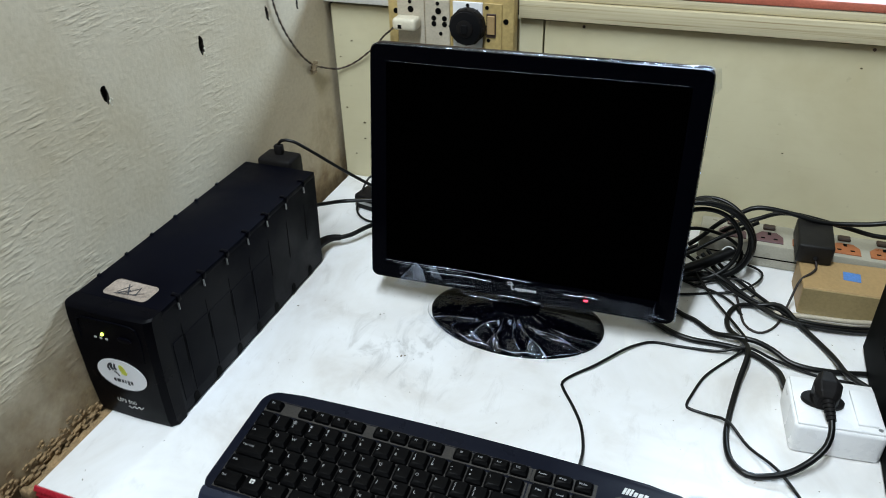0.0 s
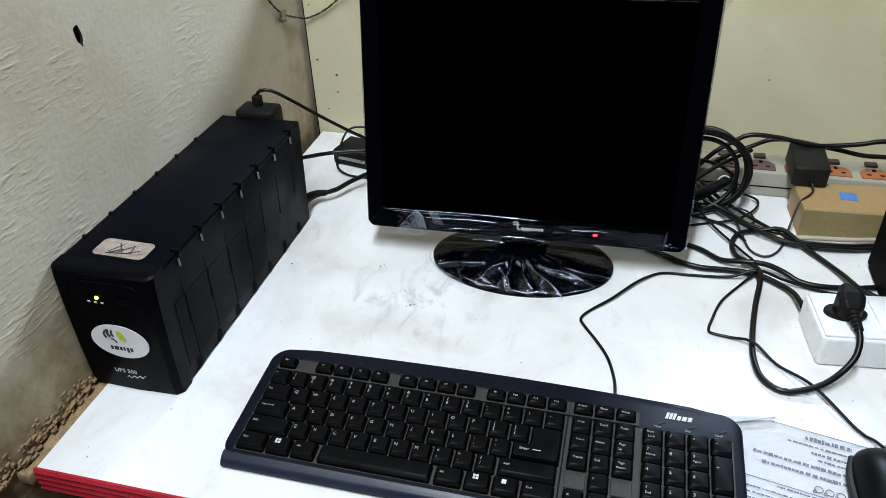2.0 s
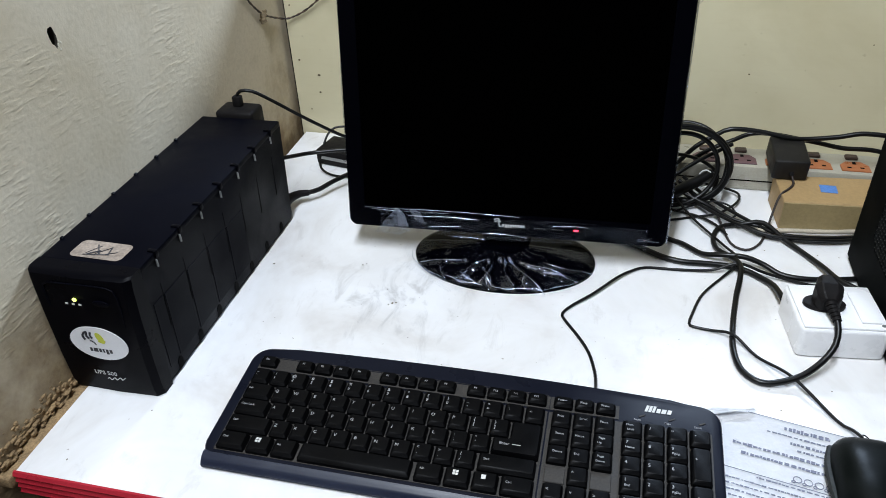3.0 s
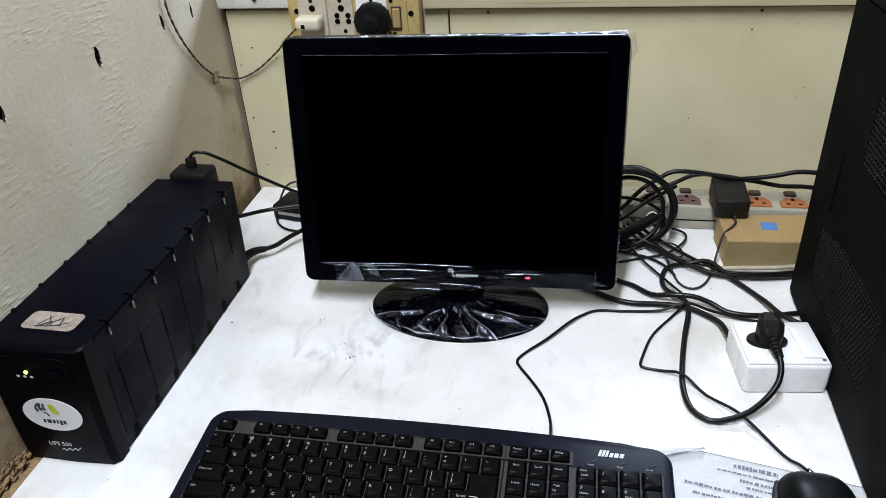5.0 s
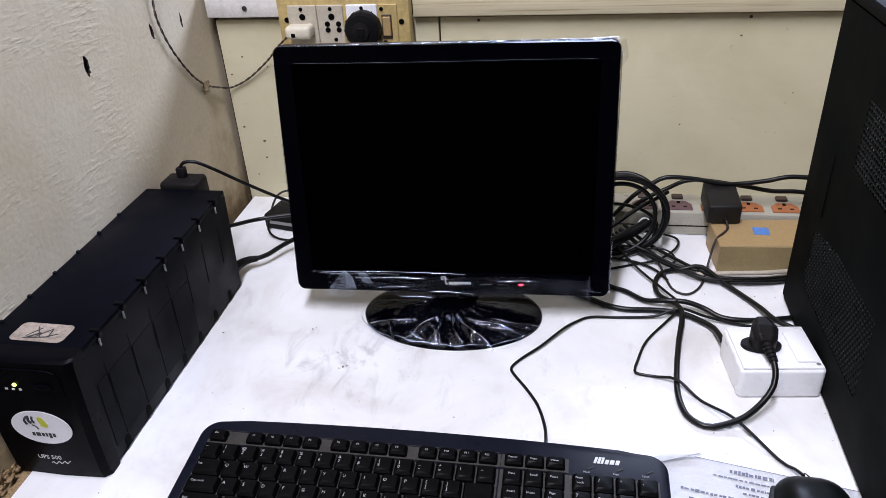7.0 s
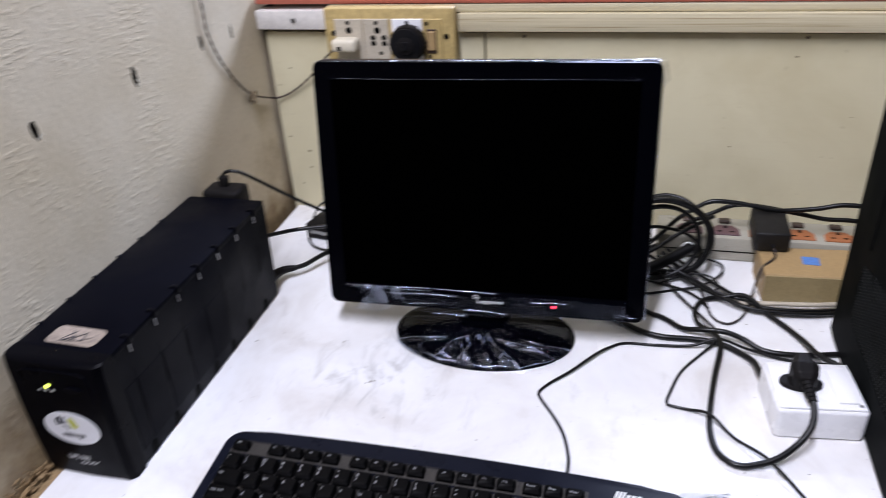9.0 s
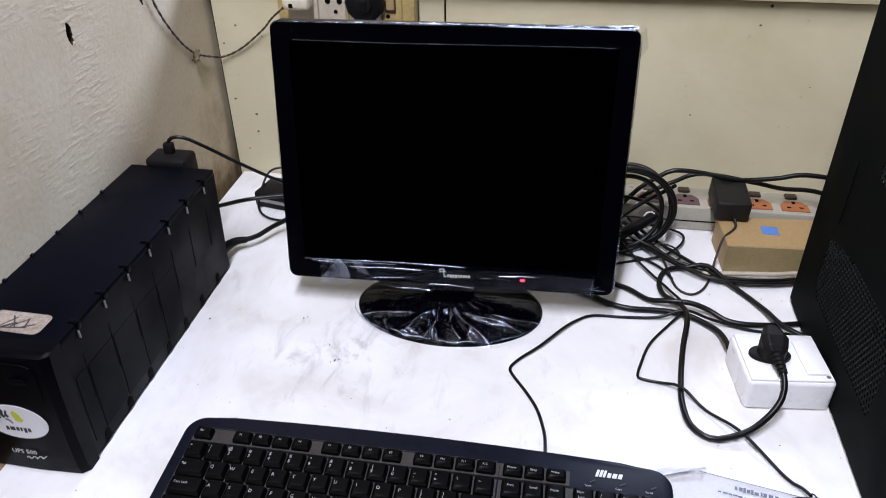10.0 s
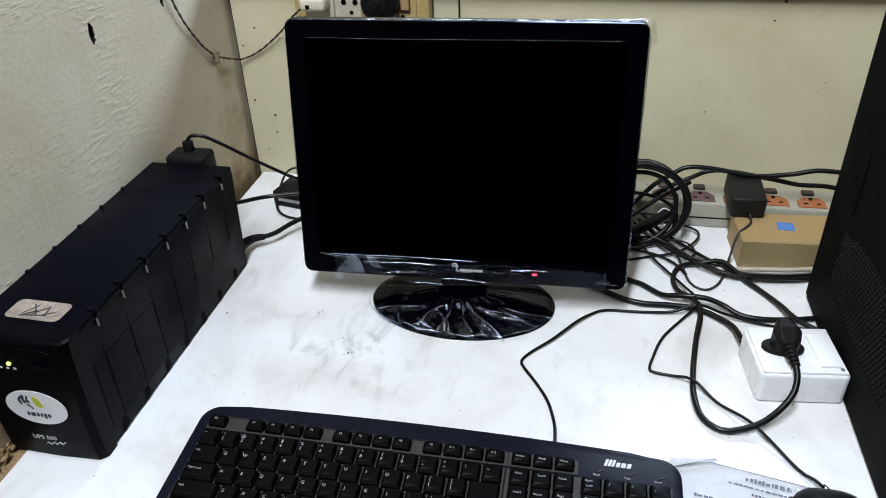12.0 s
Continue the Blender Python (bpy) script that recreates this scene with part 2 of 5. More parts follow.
M_VENT = surface("vent_steel", (0.0035, 0.0045, 0.0045), 0.36, vary=0.3, scale=30, fine=700, relief=0.1, spec=0.18)
M_STEEL = surface("bare_steel", (0.42, 0.42, 0.41), 0.4, metal=0.7, vary=0.25, scale=60)
M_VENTLIGHT = surface("pale_vent_light", (0.78, 0.79, 0.74), 0.5, vary=0.6, scale=60, fine=220)
M_MOUSE = surface("mouse_black", (0.003, 0.004, 0.0035), 0.44, vary=0.2, scale=40)
M_GRIP = surface("dull_grip_rubber", (0.013, 0.015, 0.014), 0.7, vary=0.4, scale=300)
M_PAPER = surface("white_paper", (0.90, 0.90, 0.91), 0.5, vary=0.05, scale=20, fine=300, relief=0.2)
M_PRINTSHADE = surface("grey_print_and_edge_shade", (0.17, 0.18, 0.24), 0.8, vary=0.3, relief=0)
M_TIE = surface("white_tie", (0.7, 0.7, 0.66), 0.5, vary=0.1)
M_FILM = film_plastic("clear_wrap", 0.050, 0.05)
M_FILMTHIN = film_plastic("clear_wrap_taut", 0.022, 0.05)
M_FILMFLAP = film_plastic("clear_wrap_flap", 0.10, 0.14)
M_FILMROLL = film_plastic("clear_wrap_roll", 0.45, 0.12)
M_FILMEDGE = film_plastic("clear_wrap_crease", 0.30, 0.18)
M_GREENLED, M_REDLED = glow("yellow_green_led", (0.75, 0.95, 0.12), 4.0), glow("red_led", (1.0, 0.03, 0.06), 5.0)

# ---- building helpers ----
PLACED = {}


def mesh_of(name, bm, material, smooth=True):
    bmesh.ops.recalc_face_normals(bm, faces=bm.faces)
    me = bpy.data.meshes.new(name)
    bm.to_mesh(me)
    bm.free()
    me.materials.append(material)
    if smooth:
        me.shade_smooth()
        me.set_sharp_from_angle(angle=radians(35))
    return me


def solid(name, bm, material, label="", category="", kind="", group="", smooth=True):
    """A top-level thing of one mesh, built in world metres."""
    ob = new(name, mesh_of(name, bm, material, smooth))
    PLACED[ob] = Matrix()
    return tagged(ob, label, category, group, kind)


def thing(name, m, label, category, group="", kind=""):
    ob = new(name)
    ob.empty_display_size = 0.02
    ob.matrix_basis = m if isinstance(m, Matrix) else Matrix.Translation(m)
    PLACED[ob] = ob.matrix_basis.copy()
    return tagged(ob, label, category, group, kind)


def part(name, bm, material, parent, label="", smooth=True, local=False):
    """One mesh under a thing or a part: built in world metres, or in the parent's own with local."""
    ob = new(name, bm if isinstance(bm, bpy.types.Mesh) else mesh_of(name, bm, material, smooth))
    ob.parent = parent
    if not local:
        ob.matrix_parent_inverse = PLACED[parent].inverted()
        PLACED[ob] = Matrix()
    else:
        PLACED[ob] = PLACED[parent].copy()
    return tagged(ob, label)


def box(x0, x1, y0, y1, z0, z1, bevel=0.0, seg=2, m=None):
    bm = bmesh.new()
    bmesh.ops.create_cube(bm, size=1)
    for v in bm.verts:
        v.co = Vector(((x0 + x1) / 2 + v.co.x * (x1 - x0), (y0 + y1) / 2 + v.co.y * (y1 - y0), (z0 + z1) / 2 + v.co.z * (z1 - z0)))
    if bevel:
        bmesh.ops.bevel(bm, geom=list(bm.edges), offset=bevel, segments=seg, affect="EDGES", profile=0.5)
    if m:
        bm.transform(m)
    return bm


def join(*bms):
    out = bmesh.new()
    for b in bms:
        me = bpy.data.meshes.new("joining")
        b.to_mesh(me)
        b.free()
        out.from_mesh(me)
        bpy.data.meshes.remove(me)
    return out


def round_rect(w, d, r, n=6):
    pts = []
    for cx, cy, a0 in ((w - r, d - r, 0), (r, d - r, 90), (r, r, 180), (w - r, r, 270)):
        for k in range(n + 1):
            a = radians(a0 + 90 * k / n)
            pts.append((cx + r * math.cos(a), cy + r * math.sin(a)))
    return pts


def prism(pts, z0, z1, bevel=0.0, seg=2, m=None):
    """An upright block over an outline in x and y."""
    bm = bmesh.new()
    low = [bm.verts.new((x, y, z0)) for x, y in pts]
    bm.faces.new(low)
    top = bmesh.ops.extrude_face_region(bm, geom=list(bm.faces))
    for v in top["geom"]:
        if isinstance(v, bmesh.types.BMVert):
            v.co.z = z1
    if bevel:
        caps = [e for e in bm.edges if abs(e.verts[0].co.z - e.verts[1].co.z) < 1e-7]
        bmesh.ops.bevel(bm, geom=caps, offset=bevel, segments=seg, affect="EDGES", profile=0.5)
    if m:
        bm.transform(m)
    return bm


def disc(r, z0, z1, n=28, sx=1.0, sy=1.0, m=None, bevel=0.0):
    return prism([(r * sx * math.cos(2 * math.pi * k / n), r * sy * math.sin(2 * math.pi * k / n)) for k in range(n)], z0, z1, bevel, 2, m)


def smooth_path(points, step=0.006):
    p = [Vector(q) for q in points]
    p = [p[0] * 2 - p[1]] + p + [p[-1] * 2 - p[-2]]
    out = []
    for i in range(1, len(p) - 2):
        a, b, c, d = p[i - 1:i + 3]
        n = max(2, int((c - b).length / step))
        for k in range(n):
            t = k / n
            out.append(0.5 * ((2 * b) + (c - a) * t + (2 * a - 5 * b + 4 * c - d) * t * t + (3 * b - a - 3 * c + d) * t ** 3))
    return out + [p[-2].copy()]


def tube(points, r, sides=8, step=0.006, raw=False):
    path = points if raw else smooth_path(points, step)
    bm = bmesh.new()
    side, rings = None, []
    for i, q in enumerate(path):
        way = (path[min(i + 1, len(path) - 1)] - path[max(i - 1, 0)]).normalized()
        if side is None:
            side = way.cross(Vector((0.3, 0.2, 1))).normalized()
        side = (side - way * side.dot(way)).normalized()
        up = way.cross(side)
        rr = r(i / (len(path) - 1)) if callable(r) else r
        rings.append([bm.verts.new(q + (side * math.cos(2 * math.pi * k / sides) + up * math.sin(2 * math.pi * k / sides)) * rr) for k in range(sides)])
    for a, b in zip(rings, rings[1:]):
        for k in range(sides):
            bm.faces.new((a[k], a[(k + 1) % sides], b[(k + 1) % sides], b[k]))
    bm.faces.new(rings[0][::-1])
    bm.faces.new(rings[-1])
    return bm


TEXTS = {}


def text_mesh(s, size, thick=0.00008):
    """Letters as a mesh, centred, lying in x and y."""
    key = (s, size)
    if key not in TEXTS:
        cu = bpy.data.curves.new("lettering", "FONT")
        cu.body, cu.size, cu.extrude, cu.resolution_u = s, size, thick, 2
        cu.align_x, cu.align_y = "CENTER", "CENTER"
        ob = new("lettering", cu)
        bpy.context.view_layer.update()
        me = bpy.data.meshes.new_from_object(ob.evaluated_get(bpy.context.evaluated_depsgraph_get()))
        bpy.data.objects.remove(ob)
        bpy.data.curves.remove(cu)
        TEXTS[key] = me
    return TEXTS[key]


def lettering(s, size, material, parent, m, label=""):
    me = text_mesh(s, size).copy()
    me.transform(m)
    me.materials.clear()
    me.materials.append(material)
    return part("lettering", me, None, parent, label)


# ---- the room ----
solid("floor", box(-0.2, 4.6, -4.2, 4.2, -0.2, 0.0), M_FLOOR, "grey cement floor under the desk", "floor", "structure")
# unseen ceiling and walls, added with a low grey to limit bounced light
solid("ceiling", box(-0.2, 4.6, -4.2, 4.2, 3.0, 3.2), M_ROOM, "unseen ceiling, added in grey to set the bounced light", "ceiling", "structure")
solid("wall_east", box(4.4, 4.6, -4.2, 4.2, 0.0, 3.0), M_ROOM, "unseen wall, added in grey to set the bounced light", "wall", "structure")
solid("wall_south", box(0.0, 4.4, -4.2, -4.0, 0.0, 3.0), M_ROOM, "unseen wall, added in grey to set the bounced light", "wall", "structure")
solid("wall_north", box(0.0, 4.4, 4.0, 4.2, 0.0, 3.0), M_ROOM, "unseen wall, added in grey to set the bounced light", "wall", "structure")


def pitted_wall(holes):
    """The west wall with ragged nail holes that go into it."""
    rng = random.Random(4)
    bm = bmesh.new()

    def loop(pts):
        vs = [bm.verts.new((0, y, z)) for y, z in pts]
        return vs, [bm.edges.new((vs[i], vs[(i + 1) % len(vs)])) for i in range(len(vs))]

    _, edges = loop([(-4.2, 0), (4.2, 0), (4.2, 3), (-4.2, 3)])
    rims = []
    for y, z, ry, rz, slant in holes:
        pts = []
        for k in range(14):
            a = 2 * math.pi * k / 14
            f = rng.uniform(0.7, 1.15)
            dy, dz = ry * f * math.cos(a), rz * f * math.sin(a)
            pts.append((y + dy + slant * dz, z + dz))
        vs, es = loop(pts)
        rims.append(vs)
        edges += es
    bmesh.ops.triangle_fill(bm, use_beauty=True, edges=edges)
    for vs in rims:
        deep = [bm.verts.new((-0.012, v.co.y, v.co.z)) for v in vs]
        for i in range(len(vs)):
            f = bm.faces.new((vs[i], vs[(i + 1) % len(vs)], deep[(i + 1) % len(vs)], deep[i]))
            f.material_index = 1
        bm.faces.new(deep).material_index = 1
    back = [bm.verts.new((-0.2, y, z)) for y, z in ((-4.2, 0), (4.2, 0), (4.2, 3), (-4.2, 3))]
    bm.faces.new(back)
    me = bpy.data.meshes.new("wall_west")
    bm.to_mesh(me)
    bm.free()
    me.materials.append(M_WALL)
    me.materials.append(M_HOLE)
    return tagged(new("wall_west", me), "rough trowelled cream plaster wall with nail holes, stained brown low down", "wall", "", "structure")


pitted_wall([(-0.472, 1.067, 0.0050, 0.0125, -0.12), (-0.308, 1.067, 0.0052, 0.0115, -0.10), (-0.160, 1.066, 0.004, 0.010, -0.1),
             (-0.081, 1.060, 0.003, 0.011, 0.0), (-0.055, 1.105, 0.003, 0.008, 0.1)])

# pale chipped plaster at the holes' lower rims
rng = random.Random(9)
bm = bmesh.new()
for y, z in ((-0.472, 1.067), (-0.308, 1.067), (-0.160, 1.066)):
    for k in range(7):
        bmesh.ops.create_icosphere(bm, subdivisions=1, radius=rng.uniform(0.0006, 0.0013), matrix=Matrix.Translation((0.0001, y + 0.004 + rng.uniform(-0.001, 0.0035), z - 0.012 + rng.uniform(-0.003, 0.009))) @ Matrix.Diagonal((0.3, 1, 1.4, 1)))
solid("plaster_chips", bm, M_IVORY, "pale chipped plaster round the nail holes", "plaster chips", "stuff", smooth=False)

# low partition behind the desk
partition = thing("wall_partition", (1.3, 0.03, 0), "low plywood partition painted cream with battens and a red capping", "wall", "", "structure")
part("panel", box(0.0095, 0.3430, 0.0, 0.016, 0, 1.0385, 0.001), M_PANEL, partition)
part("panel", box(0.3455, 1.35, 0.0, 0.016, 0, 1.0385, 0.001), M_PANEL, partition)
part("panel", box(1.352, 2.6, 0.0, 0.016, 0, 1.0385, 0.001), M_PANEL, partition)
part("backing", box(0.014, 2.6, 0.02, 0.06, 0, 1.07), M_PLY, partition)
part("gap_filler", box(0.0005, 0.0135, 0.0165, 0.06, 0, 1.07), M_SLOT, partition, "dark gap beside the wall")
part("batten", box(0.004, 0.118, -0.012, 0.0160, 1.0445, 1.072, 0.002), M_WHITEBAR, partition, "white painted batten")
part("batten", box(0.310, 2.6, -0.012, 0.0160, 1.0425, 1.067, 0.0010), M_TRIM, partition, "cream painted batten")
part("batten", box(0.118, 2.6, -0.005, 0.0160, 1.0675, 1.079, 0.002), M_TRIM, partition, "cream painted upper batten")
part("gap_filler", box(0.014, 2.6, 0.0165, 0.0200, 1.0375, 1.0450), M_HOLE, partition, "dark gap under the battens")
part("capping", box(0.004, 2.6, -0.006, 0.062, 1.0795, 1.090, 0.002), M_REDCAP, partition, "red painted capping strip")
part("nail", disc(0.0035, 0, 0.0016, 10, m=pose(0.064, -0.0125, 1.058, 90)), M_HOLE, partition, "rusty nail hole")
rng = random.Random(11)
for x, z, r in ((0.0407, 0.984, 0.0014), (0.0187, 0.957, 0.0012), (0.078, 0.969, 0.0009), (0.0217, 0.872, 0.0017), (0.0513, 0.8485, 0.0020), (0.0499, 0.82, 0.0015), (0.031, 0.790, 0.0012), (0.7514, 1.0093, 0.0014), (0.6851, 0.8828, 0.0011), (0.83, 0.93, 0.0008)):
    part("fly_speck", disc(r, 0, 0.0004, 7, 1.2, rng.uniform(0.6, 1.1), pose(x, -0.0002, z, 90)), M_SPECK, partition)
for x in (0.40, 0.76):
    part("nail", disc(0.0022, 0, 0.001, 8, m=pose(x, -0.0004, 1.034, 90)), M_BROWNSW, partition)

# ---- the desk ----
desk = thing("desk", (0.8, -0.36, 0), "desk with a scuffed white laminate top and a ribbed red edge", "desk")
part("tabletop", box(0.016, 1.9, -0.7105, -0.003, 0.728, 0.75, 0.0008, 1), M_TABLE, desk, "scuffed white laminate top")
edging = [(-0.7105, 0.7505)] + [(-0.7125 - 0.0022 * (k % 2), 0.7505 - 0.0036 * k) for k in range(8)] + [(-0.7105, 0.724)]
bm = bmesh.new()
ends = [[bm.verts.new((x, y, z)) for y, z in edging] for x in (0.015, 1.9)]
for k in range(len(edging)):
    j = (k + 1) % len(edging)
    bm.faces.new((ends[0][k], ends[0][j], ends[1][j], ends[1][k]))
bm.faces.new(ends[0]), bm.faces.new(ends[1][::-1])
part("edging", bm, M_RED, desk, "ribbed red plastic edging")
for x in (0.03, 1.85):
    part("side_panel", box(x, x + 0.03, -0.66, -0.02, 0, 0.728, 0.001), M_PLY, desk)
part("modesty_panel", box(0.06, 1.85, -0.06, -0.04, 0.2, 0.728, 0.001), M_PLY, desk)

# crumbled plaster along the wall's foot
rng = random.Random(7)
bm = bmesh.new()
for k in range(420):
    y = rng.uniform(-0.76, -0.60) if k < 330 else rng.uniform(-0.6, -0.30)
    z = 0.750 + abs(rng.gauss(0, 0.010)) if k < 330 else 0.749 + rng.uniform(-0.004, 0.002)
    s = rng.uniform(0.0008, 0.0034)
    bmesh.ops.create_icosphere(bm, subdivisions=1, radius=s, matrix=Matrix.Translation((rng.uniform(-0.0015, 0.007) if z < 0.757 else rng.uniform(-0.002, 0.0005), y, z)) @ Matrix.Diagonal((rng.uniform(0.5, 1), rng.uniform(0.8, 2), rng.uniform(0.5, 1), 1)))
solid("plaster_crumbs", bm, M_CRUMB, "brown crumbled plaster along the foot of the wall", "plaster crumbs", "stuff", smooth=False)
solid("skirting_dirt", box(0.0005, 0.0155, -0.72, -0.33, 0.735, 0.7475, 0.002), M_CRUMB, "brown dirt packed in the gap behind the desk", "dirt", "stuff")

bm = bmesh.new()
rng = random.Random(21)
for x, y, s in ((0.118, -0.367, 0.0017), (0.228, -0.350, 0.0016), (0.232, -0.347, 0.0011), (0.285, -0.416, 0.0022), (0.289, -0.414, 0.0014), (0.281, -0.419, 0.0012), (0.318, -0.470, 0.0009), (0.272, -0.392, 0.0011), (0.055, -0.690, 0.0012), (0.60, -0.42, 0.0008), (0.74, -0.47, 0.0010), (0.10, -0.62, 0.0010), (0.69, -0.505, 0.0009), (0.705, -0.235, 0.0011), (0.765, -0.235, 0.0010)):
    bmesh.ops.create_icosphere(bm, subdivisions=1, radius=s * 0.7, matrix=Matrix.Translation((x, y, 0.7503)) @ Matrix.Rotation(rng.uniform(0, 3), 4, "Z") @ Matrix.Diagonal((1.3, 0.8, 0.45, 1)))
solid("desk_crumbs", bm, M_SPECK, "dark crumbs and grit scattered over the desk", "crumbs", "stuff", smooth=False)

# ---- monitor ----
MX, MY, MZ, MYAW, MTILT, MW, MH = 0.394, -0.312, 0.7868, 2.0, 9.4, 0.3785, 0.2942
FOOT = (0.3955, -0.305, 0.75)
monitor = thing("monitor", FOOT, "glossy black square monitor still in clear wrap, switched off", "monitor")
TILTED = pose(MX, MY, MZ, -MTILT, 0, MYAW)      # x along the screen, y into it, z up it
STAND = TILTED @ pose(0, 0, 0, 90)               # drawing plane on the screen's face: y up it, z towards the viewer


def ring(outer, inner, z0, z1):
    bm = bmesh.new()
    n = len(outer)
    rows = [[bm.verts.new((x, y, z)) for x, y in o] for o, z in ((outer, z0), (outer, z1 - 0.003), ([(x * 0.994, 0.1457 + (y - 0.1457) * 0.992) for x, y in outer], z1), (inner, z1 - 0.0015), (inner, z0))]
    for a, b in zip(rows, rows[1:] + rows[:1]):
        for k in range(n):
            bm.faces.new((a[k], a[(k + 1) % n], b[(k + 1) % n], b[k]))
    return bm


def shifted(pts, dx, dy):
    return [(x + dx, y + dy) for x, y in pts]


bm = ring(shifted(round_rect(MW, MH, 0.009), -MW / 2, 0), shifted(round_rect(MW - 0.040, MH - 0.047, 0.002), -MW / 2 + 0.020, 0.027), -0.022, 0.0)
bm.transform(STAND)
bezel = part("bezel", bm, M_BEZEL, monitor, "glossy black bezel")
part("screen", box(-MW / 2 + 0.0195, MW / 2 - 0.0195, 0.0035, 0.018, 0.0265, MH - 0.0195, m=TILTED), M_SCREEN, monitor, "dark switched-off screen")
bm = box(-MW / 2 + 0.004, MW / 2 - 0.004, 0.0225, 0.034, 0.005, MH - 0.005, 0.006, 3, TILTED)
part("back_shell", join(bm, box(-0.12, 0.12, 0.034, 0.062, 0.05, 0.23, 0.012, 3, TILTED)), M_BACK, monitor)
part("neck", prism(shifted(round_rect(0.062, 0.035, 0.012), FOOT[0] - 0.031, FOOT[1] + 0.012), 0.757, 0.845, 0.003), M_BEZEL, monitor)
bm = bmesh.new()
rows = []
for rr, z in ((1.0, 0.7502), (1.0, 0.7535), (0.985, 0.7555), (0.93, 0.7575), (0.80, 0.7605), (0.55, 0.7645), (0.33, 0.768), (0.25, 0.770)):
    rows.append([bm.verts.new((FOOT[0] + 0.1105 * rr * math.cos(2 * math.pi * k / 64), FOOT[1] + 0.071 * rr * math.sin(2 * math.pi * k / 64), z)) for k in range(64)])
for a, b in zip(rows, rows[1:]):
    for k in range(64):
        bm.faces.new((a[k], a[(k + 1) % 64], b[(k + 1) % 64], b[k]))
bm.faces.new(rows[0][::-1]), bm.faces.new(rows[-1])
part("stand_base", bm, M_BEZEL, monitor, "glossy black oval base")
part("power_light", box(-0.0024, 0.0024, -0.0008, 0.001, -0.0008, 0.0008, m=TILTED @ pose(0.0865, -0.0002, 0.0135)), M_REDLED, monitor, "lit red power light")
# maker's mark as plain shapes
part("mark", tube([TILTED @ Vector((x, -0.0004, z)) for x, z in ((-0.0095, 0.0205), (-0.0065, 0.0222), (-0.0040, 0.0212), (-0.0042, 0.0165), (-0.0030, 0.0125), (-0.0010, 0.0128))], 0.0006, 6, 0.0015), M_LEGEND, monitor)
part("mark", tube([TILTED @ Vector((x, -0.0004, z)) for x, z in ((-0.0090, 0.0180), (-0.0060, 0.0192), (-0.0015, 0.0188))], 0.0005, 6, 0.0015), M_LEGEND, monitor)
for k in range(9):
    part("mark", box(0.0030 * k, 0.0030 * k + 0.0022, -0.0006, 0.001, 0.0124 - (0.0012 if k in (1, 2, 3) else 0), 0.0150, 0.0003, 1, TILTED), M_LEGEND, monitor)
for k in range(2):
    part("button", box(-0.007, 0.007, -0.0012, 0.001, -0.0012, 0.0012, 0.0005, 1, TILTED @ pose(0.045 + 0.02 * k, 0, 0.0125)), M_BEZEL, monitor)

# wrap: a crumpled sheet over the base, and creases over the bezel
def crumpled(nu, nv, place, amp, seed, freq=26):
    bm = bmesh.new()
    grid = [[bm.verts.new(place(i / nu, j / nv)) for i in range(nu + 1)] for j in range(nv + 1)]
    for row in grid:
        for v in row:
            q = Vector((v.co.x * freq, v.co.y * freq * 0.55, v.co.z * freq + seed))
            v.co += Vector((0, 0, 1)) * abs(noise.noise(q)) * amp + Vector((0, -0.3, 0)) * noise.noise(q * 2.3) * amp
    for j in range(nv):
        for i in range(nu):
            bm.faces.new((grid[j][i], grid[j][i + 1], grid[j + 1][i + 1], grid[j + 1][i]))
    return bm


PLEATS = ((232, 0.62, 208, 1.00, 0.8), (250, 0.50, 243, 0.98, 1.0), (262, 0.34, 262, 0.97, 1.3), (274, 0.30, 281, 0.94, 1.7), (284, 0.34, 298, 1.10, 1.5), (299, 0.48, 327, 1.02, 1.6), (292, 0.70, 289, 1.00, 1.1), (322, 0.62, 341, 1.04, 0.8), (258, 0.66, 270, 0.98, 1.1), (222, 0.78, 236, 1.02, 0.9))


def rise(r):
    """Height of the base's top at the given share of its radius."""
    steps = ((0.25, 0.7700), (0.33, 0.7680), (0.55, 0.7645), (0.80, 0.7605), (0.93, 0.7575), (1.0, 0.7545), (1.16, 0.7508), (2.0, 0.7508))
    for (r0, z0), (r1, z1) in zip(steps, steps[1:]):
        if r <= r1:
            return z0 + (z1 - z0) * max(0.0, (r - r0) / (r1 - r0))
    return 0.7508


